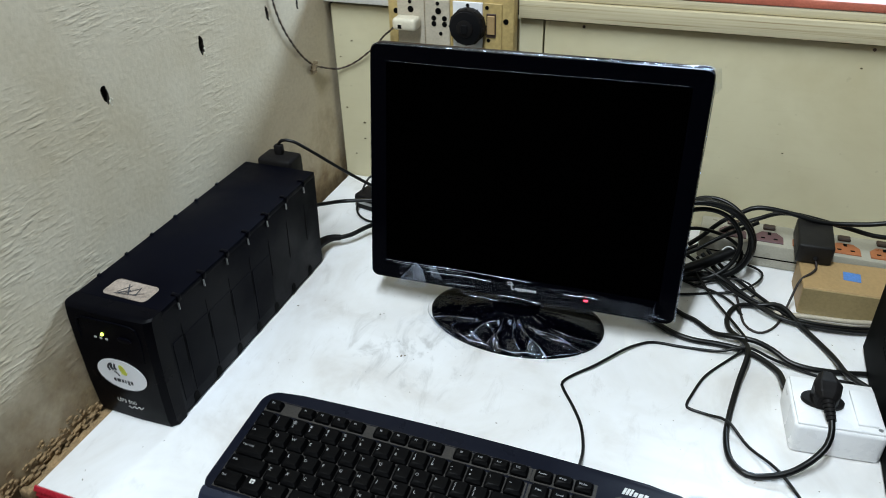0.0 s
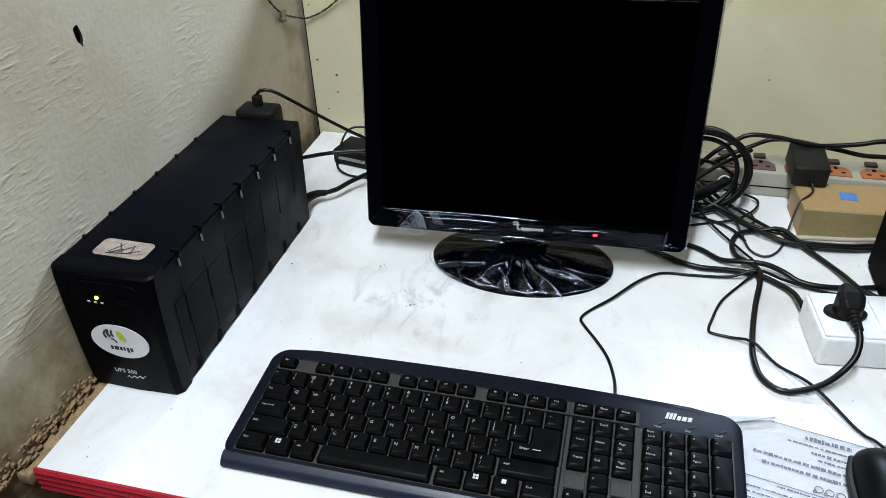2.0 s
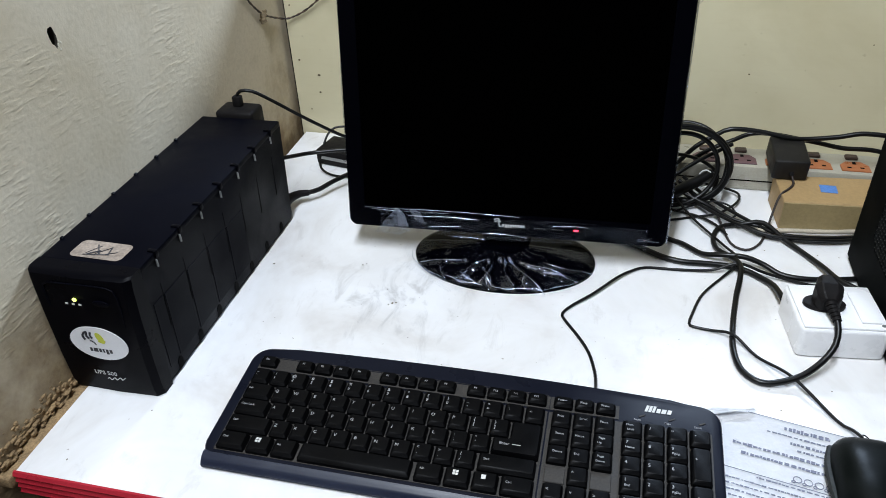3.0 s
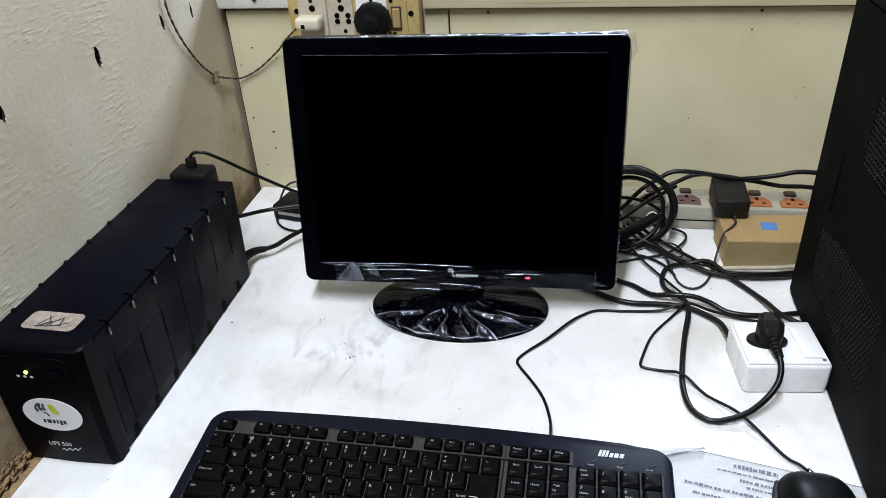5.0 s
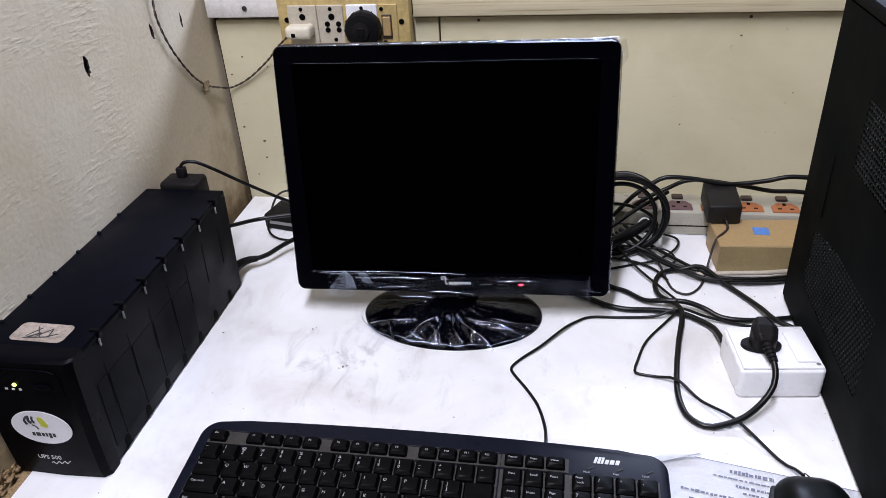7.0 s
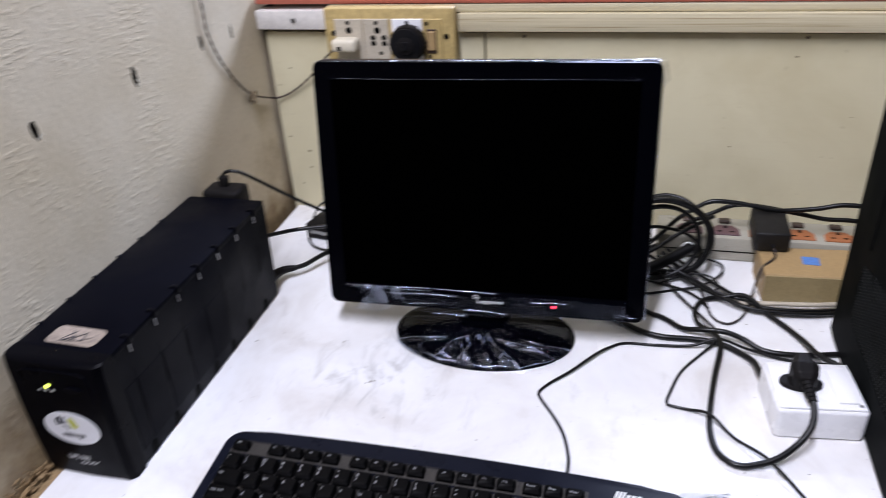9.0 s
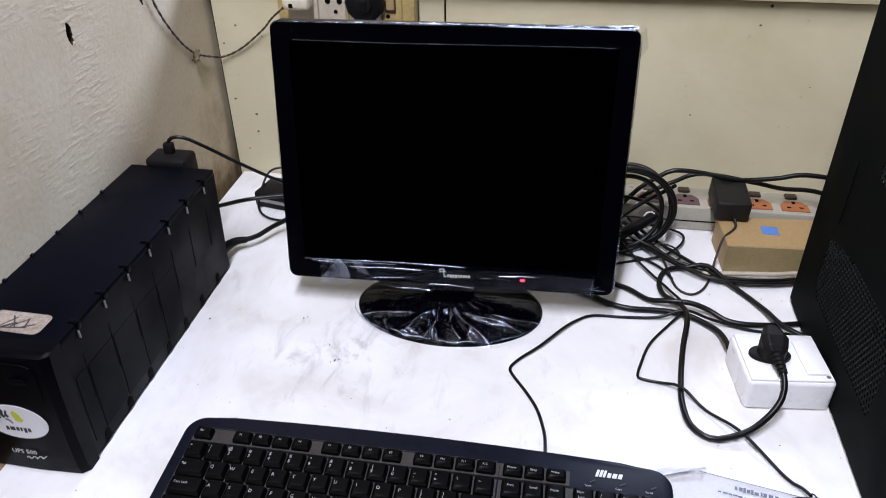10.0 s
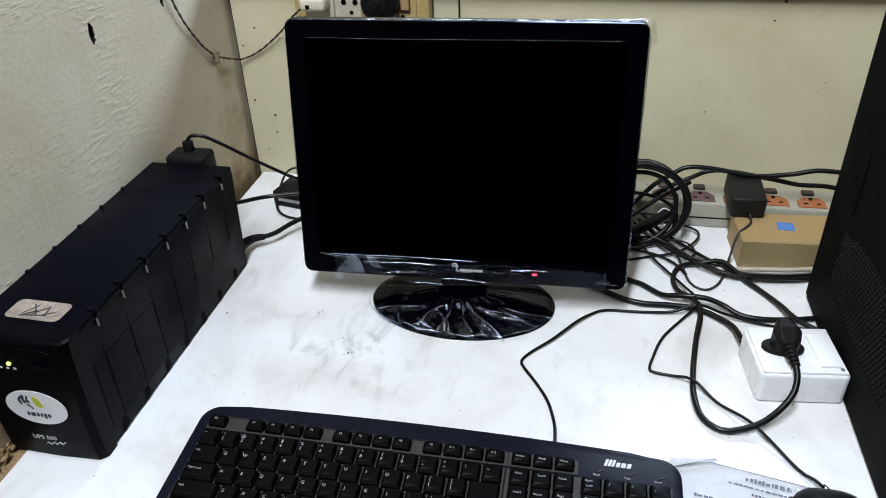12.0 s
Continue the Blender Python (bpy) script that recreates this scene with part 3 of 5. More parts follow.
def draped_sheet(na=130, nr=30):
    """Clear film lying over the base in sharp pleats, its ragged hem on the desk."""
    rng = random.Random(17)
    bm, grid = bmesh.new(), []
    for i in range(na + 1):
        a = 170 + 204 * i / na
        hem = 1.12 + 0.09 * noise.noise((a * 0.05, 1.7, 0)) + (0.10 if 205 < a < 250 or a > 318 else 0)
        line = []
        for j in range(nr + 1):
            r = 0.27 + (hem - 0.27) * j / nr
            lift = 0.0
            for a0, r0, a1, r1, w in PLEATS:
                mid = a0 + (a1 - a0) * (r - r0) / (r1 - r0)
                lift += 0.0030 * w * max(0.0, 1 - abs(a - mid) / (3.2 + 1.5 * w)) * max(0.0, min(1.0, (r - r0 + 0.1) * 5, (1.16 - r) * 8))
            lift += 0.0009 * (1 - 2 * abs(noise.noise((a * 0.09, r * 3.5, 4.0)))) * min(1, max(0.1, 1.25 - r))
            lift += 0.0034 * abs(math.sin(a * 0.19)) * max(0.0, min(1.0, (r - 1.04) * 9))
            b = radians(a + rng.uniform(-0.25, 0.25))
            line.append(bm.verts.new((FOOT[0] + 0.1105 * r * math.cos(b), FOOT[1] + 0.0715 * r * math.sin(b), max(rise(r) + 0.0010 + lift, 0.7507))))
        grid.append(line)
    for p, q in zip(grid, grid[1:]):
        for j in range(nr):
            bm.faces.new((p[j], q[j], q[j + 1]))
            bm.faces.new((p[j], q[j + 1], p[j + 1]))
    return bm


part("wrap", draped_sheet(), M_FILM, monitor, "crumpled clear plastic wrap")
# rolled edges of the pleats, and the film turned under at the front rim
for k, (a0, r0, a1, r1, w) in enumerate(PLEATS):
    pts = []
    for j in range(8):
        f = j / 7
        a, r = radians(a0 + (a1 - a0) * f + 1.8 * math.sin(7 * f + 2.1 * k)), r0 + (r1 - r0) * f
        pts.append((FOOT[0] + 0.1105 * r * math.cos(a), FOOT[1] + 0.0715 * r * math.sin(a), rise(r) + 0.0025 + 0.0022 * w * math.sin(math.pi * min(1, f * 1.1)) + 0.0010 * math.sin(6 * f + k)))
    part("wrap_fold", tube(pts, lambda f, w=w, k=k: 0.00025 + 0.0013 * w * max(0.0, math.sin(8.5 * f + 1.7 * k)) ** 2 * (1 - 0.4 * f), 7, 0.003), M_FILMROLL, monitor, "rolled crease of clear wrap")
for a0, a1, r, w in ((212, 238, 1.02, 0.0007), (236, 262, 0.97, 0.0016), (268, 292, 0.98, 0.0008), (296, 326, 1.01, 0.0006), (188, 240, 1.035, 0.0010)):
    pts = []
    for j in range(8):
        a = radians(a0 + (a1 - a0) * j / 7)
        rr = r + 0.010 * math.sin(j * 1.3 + a0)
        pts.append((FOOT[0] + 0.1105 * rr * math.cos(a), FOOT[1] + 0.0715 * rr * math.sin(a), rise(rr) + 0.0018))
    part("wrap_fold", tube(pts, lambda f, w=w: 0.0002 + w * math.sin(math.pi * f) ** 2 * (0.6 + 0.4 * math.sin(17 * f)), 7, 0.003), M_FILMROLL, monitor, "clear wrap turned under at the rim")
# puffed folds of film standing off the base
for k, (a0, r0, a1, r1, w) in enumerate(((268, 0.40, 274, 0.52, 0.0026), (254, 0.46, 260, 0.56, 0.0018), (243, 0.86, 256, 0.93, 0.0024), (300, 0.56, 309, 0.66, 0.0026), (282, 0.36, 287, 0.56, 0.0016), (310, 0.72, 322, 0.90, 0.0016), (232, 0.60, 238, 0.66, 0.0014), (263, 0.80, 265, 0.95, 0.0014))):
    pts = []
    for j in range(6):
        f = j / 5
        a, r = radians(a0 + (a1 - a0) * f), r0 + (r1 - r0) * f
        pts.append((FOOT[0] + 0.1105 * r * math.cos(a), FOOT[1] + 0.0715 * r * math.sin(a), rise(r) + 0.0030 + 0.0012 * math.sin(3 * f + k)))
    part("wrap_fold", tube(pts, lambda f, w=w, k=k: 0.0002 + 1.35 * w * math.sin(math.pi * f) ** 1.5 * (0.8 + 0.2 * math.sin(21 * f + k)), 9, 0.0015), M_FILMROLL, monitor, "puffed fold of clear wrap")


def flap(pts, name="wrap_flap", mat=None):
    bm = bmesh.new()
    vs = [bm.verts.new(STAND @ Vector(p)) for p in pts]
    bm.faces.new(vs)
    bmesh.ops.solidify(bm, geom=list(bm.faces), thickness=0.0002)
    part(name, bm, mat or M_FILMEDGE, monitor, "loose flap of clear wrap", smooth=False)


flap([(-0.158, -0.006, 0.002), (-0.128, 0.028, 0.002), (-0.118, 0.022, 0.005), (-0.112, -0.001, 0.004), (-0.126, -0.007, 0.003)], mat=M_FILMFLAP)
flap([(-0.112, 0.027, 0.002), (-0.100, 0.026, 0.004), (-0.092, 0.010, 0.003), (-0.106, 0.013, 0.002)], mat=M_FILMFLAP)
flap([(0.165, MH + 0.003, 0.001), (MW / 2 + 0.004, MH + 0.002, -0.002), (MW / 2 + 0.008, MH - 0.018, -0.004), (MW / 2 + 0.001, MH - 0.026, 0.001), (MW / 2 - 0.002, MH - 0.003, 0.002)], mat=M_FILMFLAP)
for z, x0, x1, rr in ((0.0265, -0.168, 0.02, 0.00025), (0.0190, -0.115, -0.03, 0.0004), (0.0240, -0.16, -0.06, 0.0002), (0.0185, 0.06, 0.10, 0.0003), (MH - 0.0185, -0.165, 0.165, 0.0001)):
    part("wrap_fold", tube([TILTED @ Vector((x0 + (x1 - x0) * f, -0.0012 - 0.0006 * math.sin(8 * f), z + 0.0006 * math.sin(5 * f + z * 900))) for f in (0, 0.25, 0.5, 0.75, 1)], rr, 4), M_FILMEDGE, monitor)
part("wrap_fold", tube([TILTED @ Vector((-MW / 2 + 0.004, 0.001, MH - 0.0008)), TILTED @ Vector((-0.05, 0.0005, MH + 0.0008)), TILTED @ Vector((0.08, 0.001, MH + 0.001)), TILTED @ Vector((MW / 2 - 0.004, 0.002, MH + 0.002))], lambda f: 0.0009 + 0.0006 * math.sin(11 * f) ** 2 * f, 8), M_FILMFLAP, monitor)

for x, z0, z1, rr in ((MW / 2 + 0.0006, 0.004, MH - 0.012, 0.0007), (-MW / 2 - 0.0004, 0.006, MH - 0.02, 0.0004)):
    part("wrap_fold", tube([TILTED @ Vector((x + 0.0003 * math.sin(9 * f), 0.003, z0 + (z1 - z0) * f)) for f in (0, 0.2, 0.4, 0.6, 0.8, 1)], rr, 6), M_FILMROLL, monitor, "edge of clear wrap down the bezel")

# film stretched over the lower bezel, hanging a little below it, and puckered at its right corner
def over_bezel(u, v):
    return TILTED @ Vector((-0.150 + 0.318 * u, -0.0022, -0.0045 + 0.0015 * math.sin(11 * u) + 0.0275 * v))


part("wrap", crumpled(120, 10, over_bezel, 0.0014, 8.0, 45), M_FILMTHIN, monitor, "crumpled clear plastic wrap")
for k, (x0, z0, x1, z1, rr) in enumerate(((0.156, 0.010, 0.180, 0.008, 0.0002), (0.164, 0.001, 0.166, 0.026, 0.0002), (0.156, 0.007, 0.172, 0.0115, 0.00012), (0.160, 0.0125, 0.174, 0.006, 0.00015), (-0.06, -0.0035, -0.02, -0.005, 0.00015), (-0.02, 0.004, 0.03, 0.0015, 0.00025), (-0.09, 0.006, -0.05, 0.010, 0.0002))):
    part("wrap_fold", tube([TILTED @ Vector((x0 + (x1 - x0) * f, -0.0032, z0 + (z1 - z0) * f + 0.0007 * math.sin(6 * f + k))) for f in (0, 0.3, 0.6, 1)], rr, 4), M_FILMEDGE, monitor)

# ---- uninterruptible power supply ----
UX0, UX1, UY0, UY1, UZ1 = 0.0015, 0.1062, -0.6045, -0.266, 0.8955
ups = thing("power_backup", ((UX0 + UX1) / 2, (UY0 + UY1) / 2, 0.75), "long black plastic battery backup unit against the wall", "battery backup")


def flank(z):
    """The case's room-side flank leans in towards its foot."""
    return UX1 - 0.0010 - 0.0050 * (0.889 - z) / 0.138


prof = [(UX0 + 0.003, 0.7505), (UX0 + 0.001, 0.756), (UX0 + 0.001, 0.889), (flank(0.889), 0.889), (flank(0.756), 0.756), (flank(0.7505) - 0.002, 0.7505)]
bm = bmesh.new()
secs = [[bm.verts.new((x, y, z)) for x, z in prof] for y in (UY0 + 0.022, UY1 + 0.001)]
for k in range(len(prof)):
    j = (k + 1) % len(prof)
    bm.faces.new((secs[0][k], secs[0][j], secs[1][j], secs[1][k]))
bm.faces.new(secs[0]), bm.faces.new(secs[1][::-1])
part("case", bm, M_UPS, ups, "finely textured black case")
part("lid", box(UX0, UX1, UY0 + 0.0225, UY1, 0.8885, UZ1, 0.0014, 2), M_UPS, ups, "finely textured black lid")
# front moulding with a crisp upper edge, drawn in at its foot
bm = bmesh.new()
secs = []
for z, y in ((0.7505, 0.003), (0.762, 0.0005), (0.80, -0.001), (0.85, -0.001), (0.885, 0.0), (0.8935, 0.0012), (0.8957, 0.0045)):
    xr = flank(min(z, 0.889)) + 0.0014
    secs.append([bm.verts.new((x, yy, z)) for x, yy in ((UX0 - 0.0005, UY0 + 0.0222), (UX0 - 0.0005, UY0 + y + 0.004), (UX0 + 0.004, UY0 + y), ((UX0 + UX1) / 2, UY0 + y - 0.0015), (xr - 0.006, UY0 + y), (xr, UY0 + y + 0.006), (xr, UY0 + 0.0222))])
for a, b in zip(secs, secs[1:]):
    for k in range(7):
        bm.faces.new((a[k], a[(k + 1) % 7], b[(k + 1) % 7], b[k]))
bm.faces.new(secs[0][::-1]), bm.faces.new(secs[-1])
front = part("front_panel", bm, M_UPSFACE, ups, "smooth black front panel")
FACE = lambda x, z, dy=0.0: pose(x, UY0 - 0.0022 - dy, z, 90)
# raised arch round the lights
part("brow", tube([(0.016, UY0 - 0.0012, 0.858), (0.0165, UY0 - 0.0014, 0.878), (0.022, UY0 - 0.0012, 0.8855), (0.05, UY0 - 0.0016, 0.8872), (0.084, UY0 - 0.0012, 0.8865), (0.0915, UY0 - 0.001, 0.880), (0.0925, UY0 - 0.001, 0.866), (0.0905, UY0 - 0.001, 0.842)], 0.0008, 6), M_UPS, ups, "raised arch round the lights")
part("status_light", disc(0.0019, 0, 0.001, 12, m=FACE(0.047, 0.8700)), M_GREENLED, ups, "lit yellow-green status light")
for x in (0.037, 0.0440, 0.0510):
    part("icon", box(-0.0014, 0.0014, -0.0010, 0.0010, 0, 0.0004, m=FACE(x, 0.8645)), M_LEGEND, ups)
part("power_button", disc(0.0065, 0, 0.0014, 20, 1.3, 0.55, FACE(0.0745, 0.8690), 0.0005), M_UPS, ups, "oval power button")
BX, BZ = 0.0558, 0.8185
badge = part("badge", disc(0.0308, 0, 0.0007, 48, 1, 0.66, FACE(BX, BZ)), M_LABEL, ups, "white oval badge")
# the badge's mark: dark strokes curling beside a yellow-green leaf, and a row of dark bars under them
for pts, r, mat in (([(-0.0135, 0.0035), (-0.0150, 0.0080), (-0.0125, 0.0120), (-0.0090, 0.0135)], 0.0012, M_INK),
                    ([(-0.0100, 0.0120), (-0.0108, 0.0085), (-0.0085, 0.0055)], 0.0014, M_INK),
                    ([(-0.0055, 0.0135), (-0.0068, 0.0090), (-0.0050, 0.0060)], 0.0011, M_INK),
                    ([(-0.0085, 0.0030), (-0.0050, 0.0010), (-0.0035, -0.0020)], 0.0007, M_INK)):
    part("mark", tube([(BX + x, UY0 - 0.0029, BZ + z) for x, z in pts], r, 6, 0.0015), mat, ups)
part("mark", disc(1, 0, 0.0004, 18, 0.0036, 0.0066, FACE(BX + 0.0030, BZ + 0.0075, 0.0006) @ pose(0, 0, 0, 0, 0, 22)), M_GREENINK, ups)
part("mark", tube([(BX + 0.0000, UY0 - 0.0029, BZ + 0.0030), (BX + 0.0060, UY0 - 0.0029, BZ + 0.0012), (BX + 0.0080, UY0 - 0.0029, BZ + 0.0050)], 0.0006, 6, 0.0015), M_GREENINK, ups)
for k, (w, h) in enumerate(((0.0030, 0.0046), (0.0048, 0.0046), (0.0030, 0.0046), (0.0022, 0.0046), (0.0030, 0.0062), (0.0030, 0.0046))):
    x = BX - 0.0125 + (0, 0.0040, 0.0098, 0.0138, 0.0172, 0.0212)[k]
    part("mark", box(0, w, 0.0046 - h, 0.0046, 0, 0.0003, 0.0002, 1, FACE(x, BZ - 0.0110, 0.0006)), M_INK, ups)
lettering("UPS 500", 0.0072, M_LEGEND, ups, FACE(0.0500, 0.7790, 0.0003))
part("scroll", tube([(0.0500 + 0.0021 * k, UY0 - 0.0026, 0.7715 + 0.0018 * math.sin(2.1 * k) + 0.0003 * k) for k in range(11)], 0.0004, 4), M_LEGEND, ups)
# sticker on the lid
STK = pose(0.0265, -0.5755, UZ1 + 0.0001, 0, 0, -1.5)
sticker = part("sticker", prism(round_rect(0.0555, 0.0265, 0.006), 0, 0.0004, m=STK), M_STICK, ups, "worn buff sticker with scribbles")
for k, (x, y, a, w, t) in enumerate(((0.020, 0.013, 55, 0.016, 0.0010), (0.0245, 0.014, 125, 0.017, 0.0012), (0.031, 0.013, 48, 0.017, 0.0008), (0.0375, 0.0125, 100, 0.010, 0.0010), (0.027, 0.0055, 8, 0.026, 0.0010), (0.041, 0.010, 25, 0.011, 0.0006), (0.023, 0.0085, 35, 0.013, 0.0014))):
    part("scribble", box(-w / 2, w / 2, -t / 2, t / 2, 0, 0.0003, m=STK @ pose(x, y, 0.0004 + 0.00005 * k, 0, 0, a)), M_INK, ups)
# snap clips along both edges of the lid, ribs, grooves and vents down the flank
CLIPS = (-0.556, -0.513, -0.470, -0.427, -0.385, -0.341, -0.296)
for k, y in enumerate(CLIPS):
    part("clip", join(box(UX1 - 0.0075, UX1 + 0.0012, y - 0.0016, y + 0.0028, 0.8945, 0.8972, 0.0008, 2), box(UX1 - 0.0012, UX1 + 0.0020, y - 0.0024, y + 0.0030, 0.8895, 0.8970, 0.0010, 2)), M_UPSFACE, ups, "snap clip over the lid's edge")
    part("pin", box(UX1 - 0.0010, UX1 + 0.0012, y - 0.0018, y - 0.0006, 0.8795, 0.8880, 0.0004, 1), M_STEEL, ups, "bright screw seen in its slot")
    if k < 6:
        part("clip", box(UX0 - 0.0003, UX0 + 0.0030, y + 0.003, y + 0.0075, 0.8935, 0.8972, 0.0008, 1), M_UPSFACE, ups)
    # a tapering groove, wider towards its foot
    top, foot = 0.862, 0.8085
    bm = bmesh.new()
    for dx in (-0.0015, 0.0002):
        bm.faces.new([bm.verts.new((flank(z) + dx, y - 0.003 + a, z)) for a, z in ((-0.0002, top), (0.0002, top), (0.0006, foot + 0.030), (0.0011, foot + 0.003), (0.0005, foot), (-0.0005, foot), (-0.0011, foot + 0.003), (-0.0006, foot + 0.030))])
    bmesh.ops.bridge_loops(bm, edges=list(bm.edges))
    part("slit", bm, M_SLOT, ups, smooth=False)
    arch = [(-0.0045, 0.753), (0.0045, 0.753), (0.0045, 0.762), (0.0030, 0.766), (0.0, 0.7672), (-0.0030, 0.766), (-0.0045, 0.762)]
    bm = bmesh.new()
    for dx in (-0.0015, 0.0003):
        bm.faces.new([bm.verts.new((flank(z) + dx, y - 0.004 + a, z)) for a, z in arch])
    bmesh.ops.bridge_loops(bm, edges=list(bm.edges))
    part("vent_slot", bm, M_SLOT, ups, smooth=False)
# shallow raised panels on the lower flank, between the grooves
edges_y = [UY0 + 0.026] + [y - 0.003 for y in CLIPS[:5]]
for k in range(5):
    y0, y1 = edges_y[k] + 0.0012, edges_y[k + 1] - 0.0016
    z1 = 0.8485 - 0.0015 * k
    bm = bmesh.new()
    for dx in (-0.0008, 0.0004):
        i = 0.0006 if dx > 0 else 0.0
        bm.faces.new([bm.verts.new((flank(z) + dx, y, z)) for y, z in ((y0 + i, 0.7685), (y1 - i, 0.7685), (y1 - i, z1 - i), (y0 + i, z1 - i))])
    bmesh.ops.bridge_loops(bm, edges=list(bm.edges))
    part("flank_panel", bm, M_UPS, ups, "shallow raised panel", smooth=False)
part("socket_panel", box(UX0 + 0.006, UX1 - 0.006, UY1 - 0.001, UY1 + 0.004, 0.758, 0.886, 0.002), M_BACK, ups)

# ---- keyboard ----
U = 0.01905
KB = pose(0.1785, -0.669, 0.7512, 4.6, 0, -0.1)
keyboard = thing("keyboard", KB, "dusty black full-size keyboard with white key legends", "keyboard")
KW, KD, KT, BOW = 0.452, 0.134, 0.0115, 0.0065


def bowed(pts):
    return [(x, y + (BOW * (1 - ((x - KW / 2) / (KW / 2)) ** 2) if y > KD / 2 else 0)) for x, y in pts]


outline = round_rect(KW, KD, 0.018, 8)
back_run = [(KW - 0.018 - (KW - 0.036) * k / 16, KD) for k in range(1, 16)]
outline = bowed(outline[:9] + back_run + outline[9:])
part("body", prism(outline, 0.0, KT, 0.0035, 3), M_KBODY, keyboard, "black plastic keyboard body", local=True)
lip = bmesh.new()
secs = [[lip.verts.new((x, y, z)) for y, z in ((-0.0045, -0.0005), (-0.006, 0.003), (-0.0042, 0.0070), (0.0, 0.0106), (0.0055, 0.0121), (0.0075, 0.0095), (0.0075, 0.0))] for x in (0.004, KW - 0.004)]
for k in range(7):
    lip.faces.new((secs[0][k], secs[0][(k + 1) % 7], secs[1][(k + 1) % 7], secs[1][k]))
lip.faces.new(secs[0]), lip.faces.new(secs[1][::-1])
bmesh.ops.bevel(lip, geom=[e for e in lip.edges if abs(e.verts[0].co.x - e.verts[1].co.x) > 0.1], offset=0.001, segments=2, affect="EDGES")
part("front_lip", lip, M_LIPSHEEN, keyboard, "glossy black front lip with a blue sheen in its colour", local=True)
for x in (0.05, KW - 0.07):
    part("foot", box(x, x + 0.02, KD - 0.03, KD - 0.018, -0.0098, 0.001, 0.001, 1), M_KBODY, keyboard, local=True)
X0 = 0.0129
ROW = dict(F=0.1130, N=0.0935, Q=0.0745, A=0.0555, Z=0.0365, S=0.0175)
for x0, x1, y0, y1 in ((0, 15, 0.008, 0.1030), (15.18, 18.32, 0.008, 0.1030), (18.42, 22.5, 0.008, 0.1030), (0, 15.05, 0.1055, 0.1205), (15.18, 18.32, 0.1055, 0.1205)):
    part("key_well", box(X0 + x0 * U - 0.001, X0 + x1 * U + 0.001, y0, y1, KT - 0.002, KT + 0.0006), M_WELL, keyboard, "dusty grey key well", local=True)
part("hairline", box(X0 + 0.2 * U, X0 + 15 * U, 0.1218, 0.1222, KT - 0.001, KT + 0.0003), M_WELL, keyboard, local=True)
CAPS = {}


def key_mesh(w, d):
    k = (round(w, 4), round(d, 4))
    if k not in CAPS:
        bm = bmesh.new()
        rows = []
        for inset, back, z in ((0.0004, 0, 0.0), (0.0007, 0.0, 0.0035), (0.0025, 0.0006, 0.0062), (0.0036, 0.0008, 0.0066)):
            pts = round_rect(w - 2 * inset, d - 2 * inset, 0.0016, 2)
            rows.append([bm.verts.new((x + inset - w / 2, y + inset - d / 2 + back, z - (0.0004 if inset > 0.003 else 0) * math.cos(3 * (x / w - 0.5)))) for x, y in pts])
        for a, b in zip(rows, rows[1:]):
            for i in range(len(a)):
                bm.faces.new((a[i], a[(i + 1) % len(a)], b[(i + 1) % len(a)], b[i]))
        bm.faces.new(rows[-1])
        CAPS[k] = mesh_of("key", bm, M_KEY)
    return CAPS[k]


LEGENDS = {}


def legend_mesh(s, size):
    if (s, size) not in LEGENDS:
        me = text_mesh(s, size, 0.00006)
        me.materials.clear()
        me.materials.append(M_KEYINK)
        LEGENDS[(s, size)] = me
    return LEGENDS[(s, size)]


def key(col, row, w=1.0, legend="", h=1.0, d=None):
    d = d or U * h * 0.965
    y = ROW[row] - (h - 1) * U / 2
    ob = part("key", key_mesh(w * U * 0.965, d), None, keyboard, local=True)
    ob.matrix_basis = Matrix.Translation((X0 + (col + w / 2) * U, y, KT + 0.0005))
    lines = legend.split("|") if legend else []
    for i, s in enumerate(lines):
        size = 0.0046 if len(s) == 1 else 0.0031
        t = part("legend", legend_mesh(s, size), None, ob, local=True)
        span = 0.0013 * len(s) if len(s) > 1 else 0.0015
        x = -w * U / 2 + 0.0042 + span * 0.7 if row != "F" else -0.001
        dy = 0.0015 if len(lines) == 1 else 0.0030 - 0.0050 * i
        t.matrix_basis = Matrix.Translation((x, dy + (d - U) * 0.2, 0.0066))
    return ob


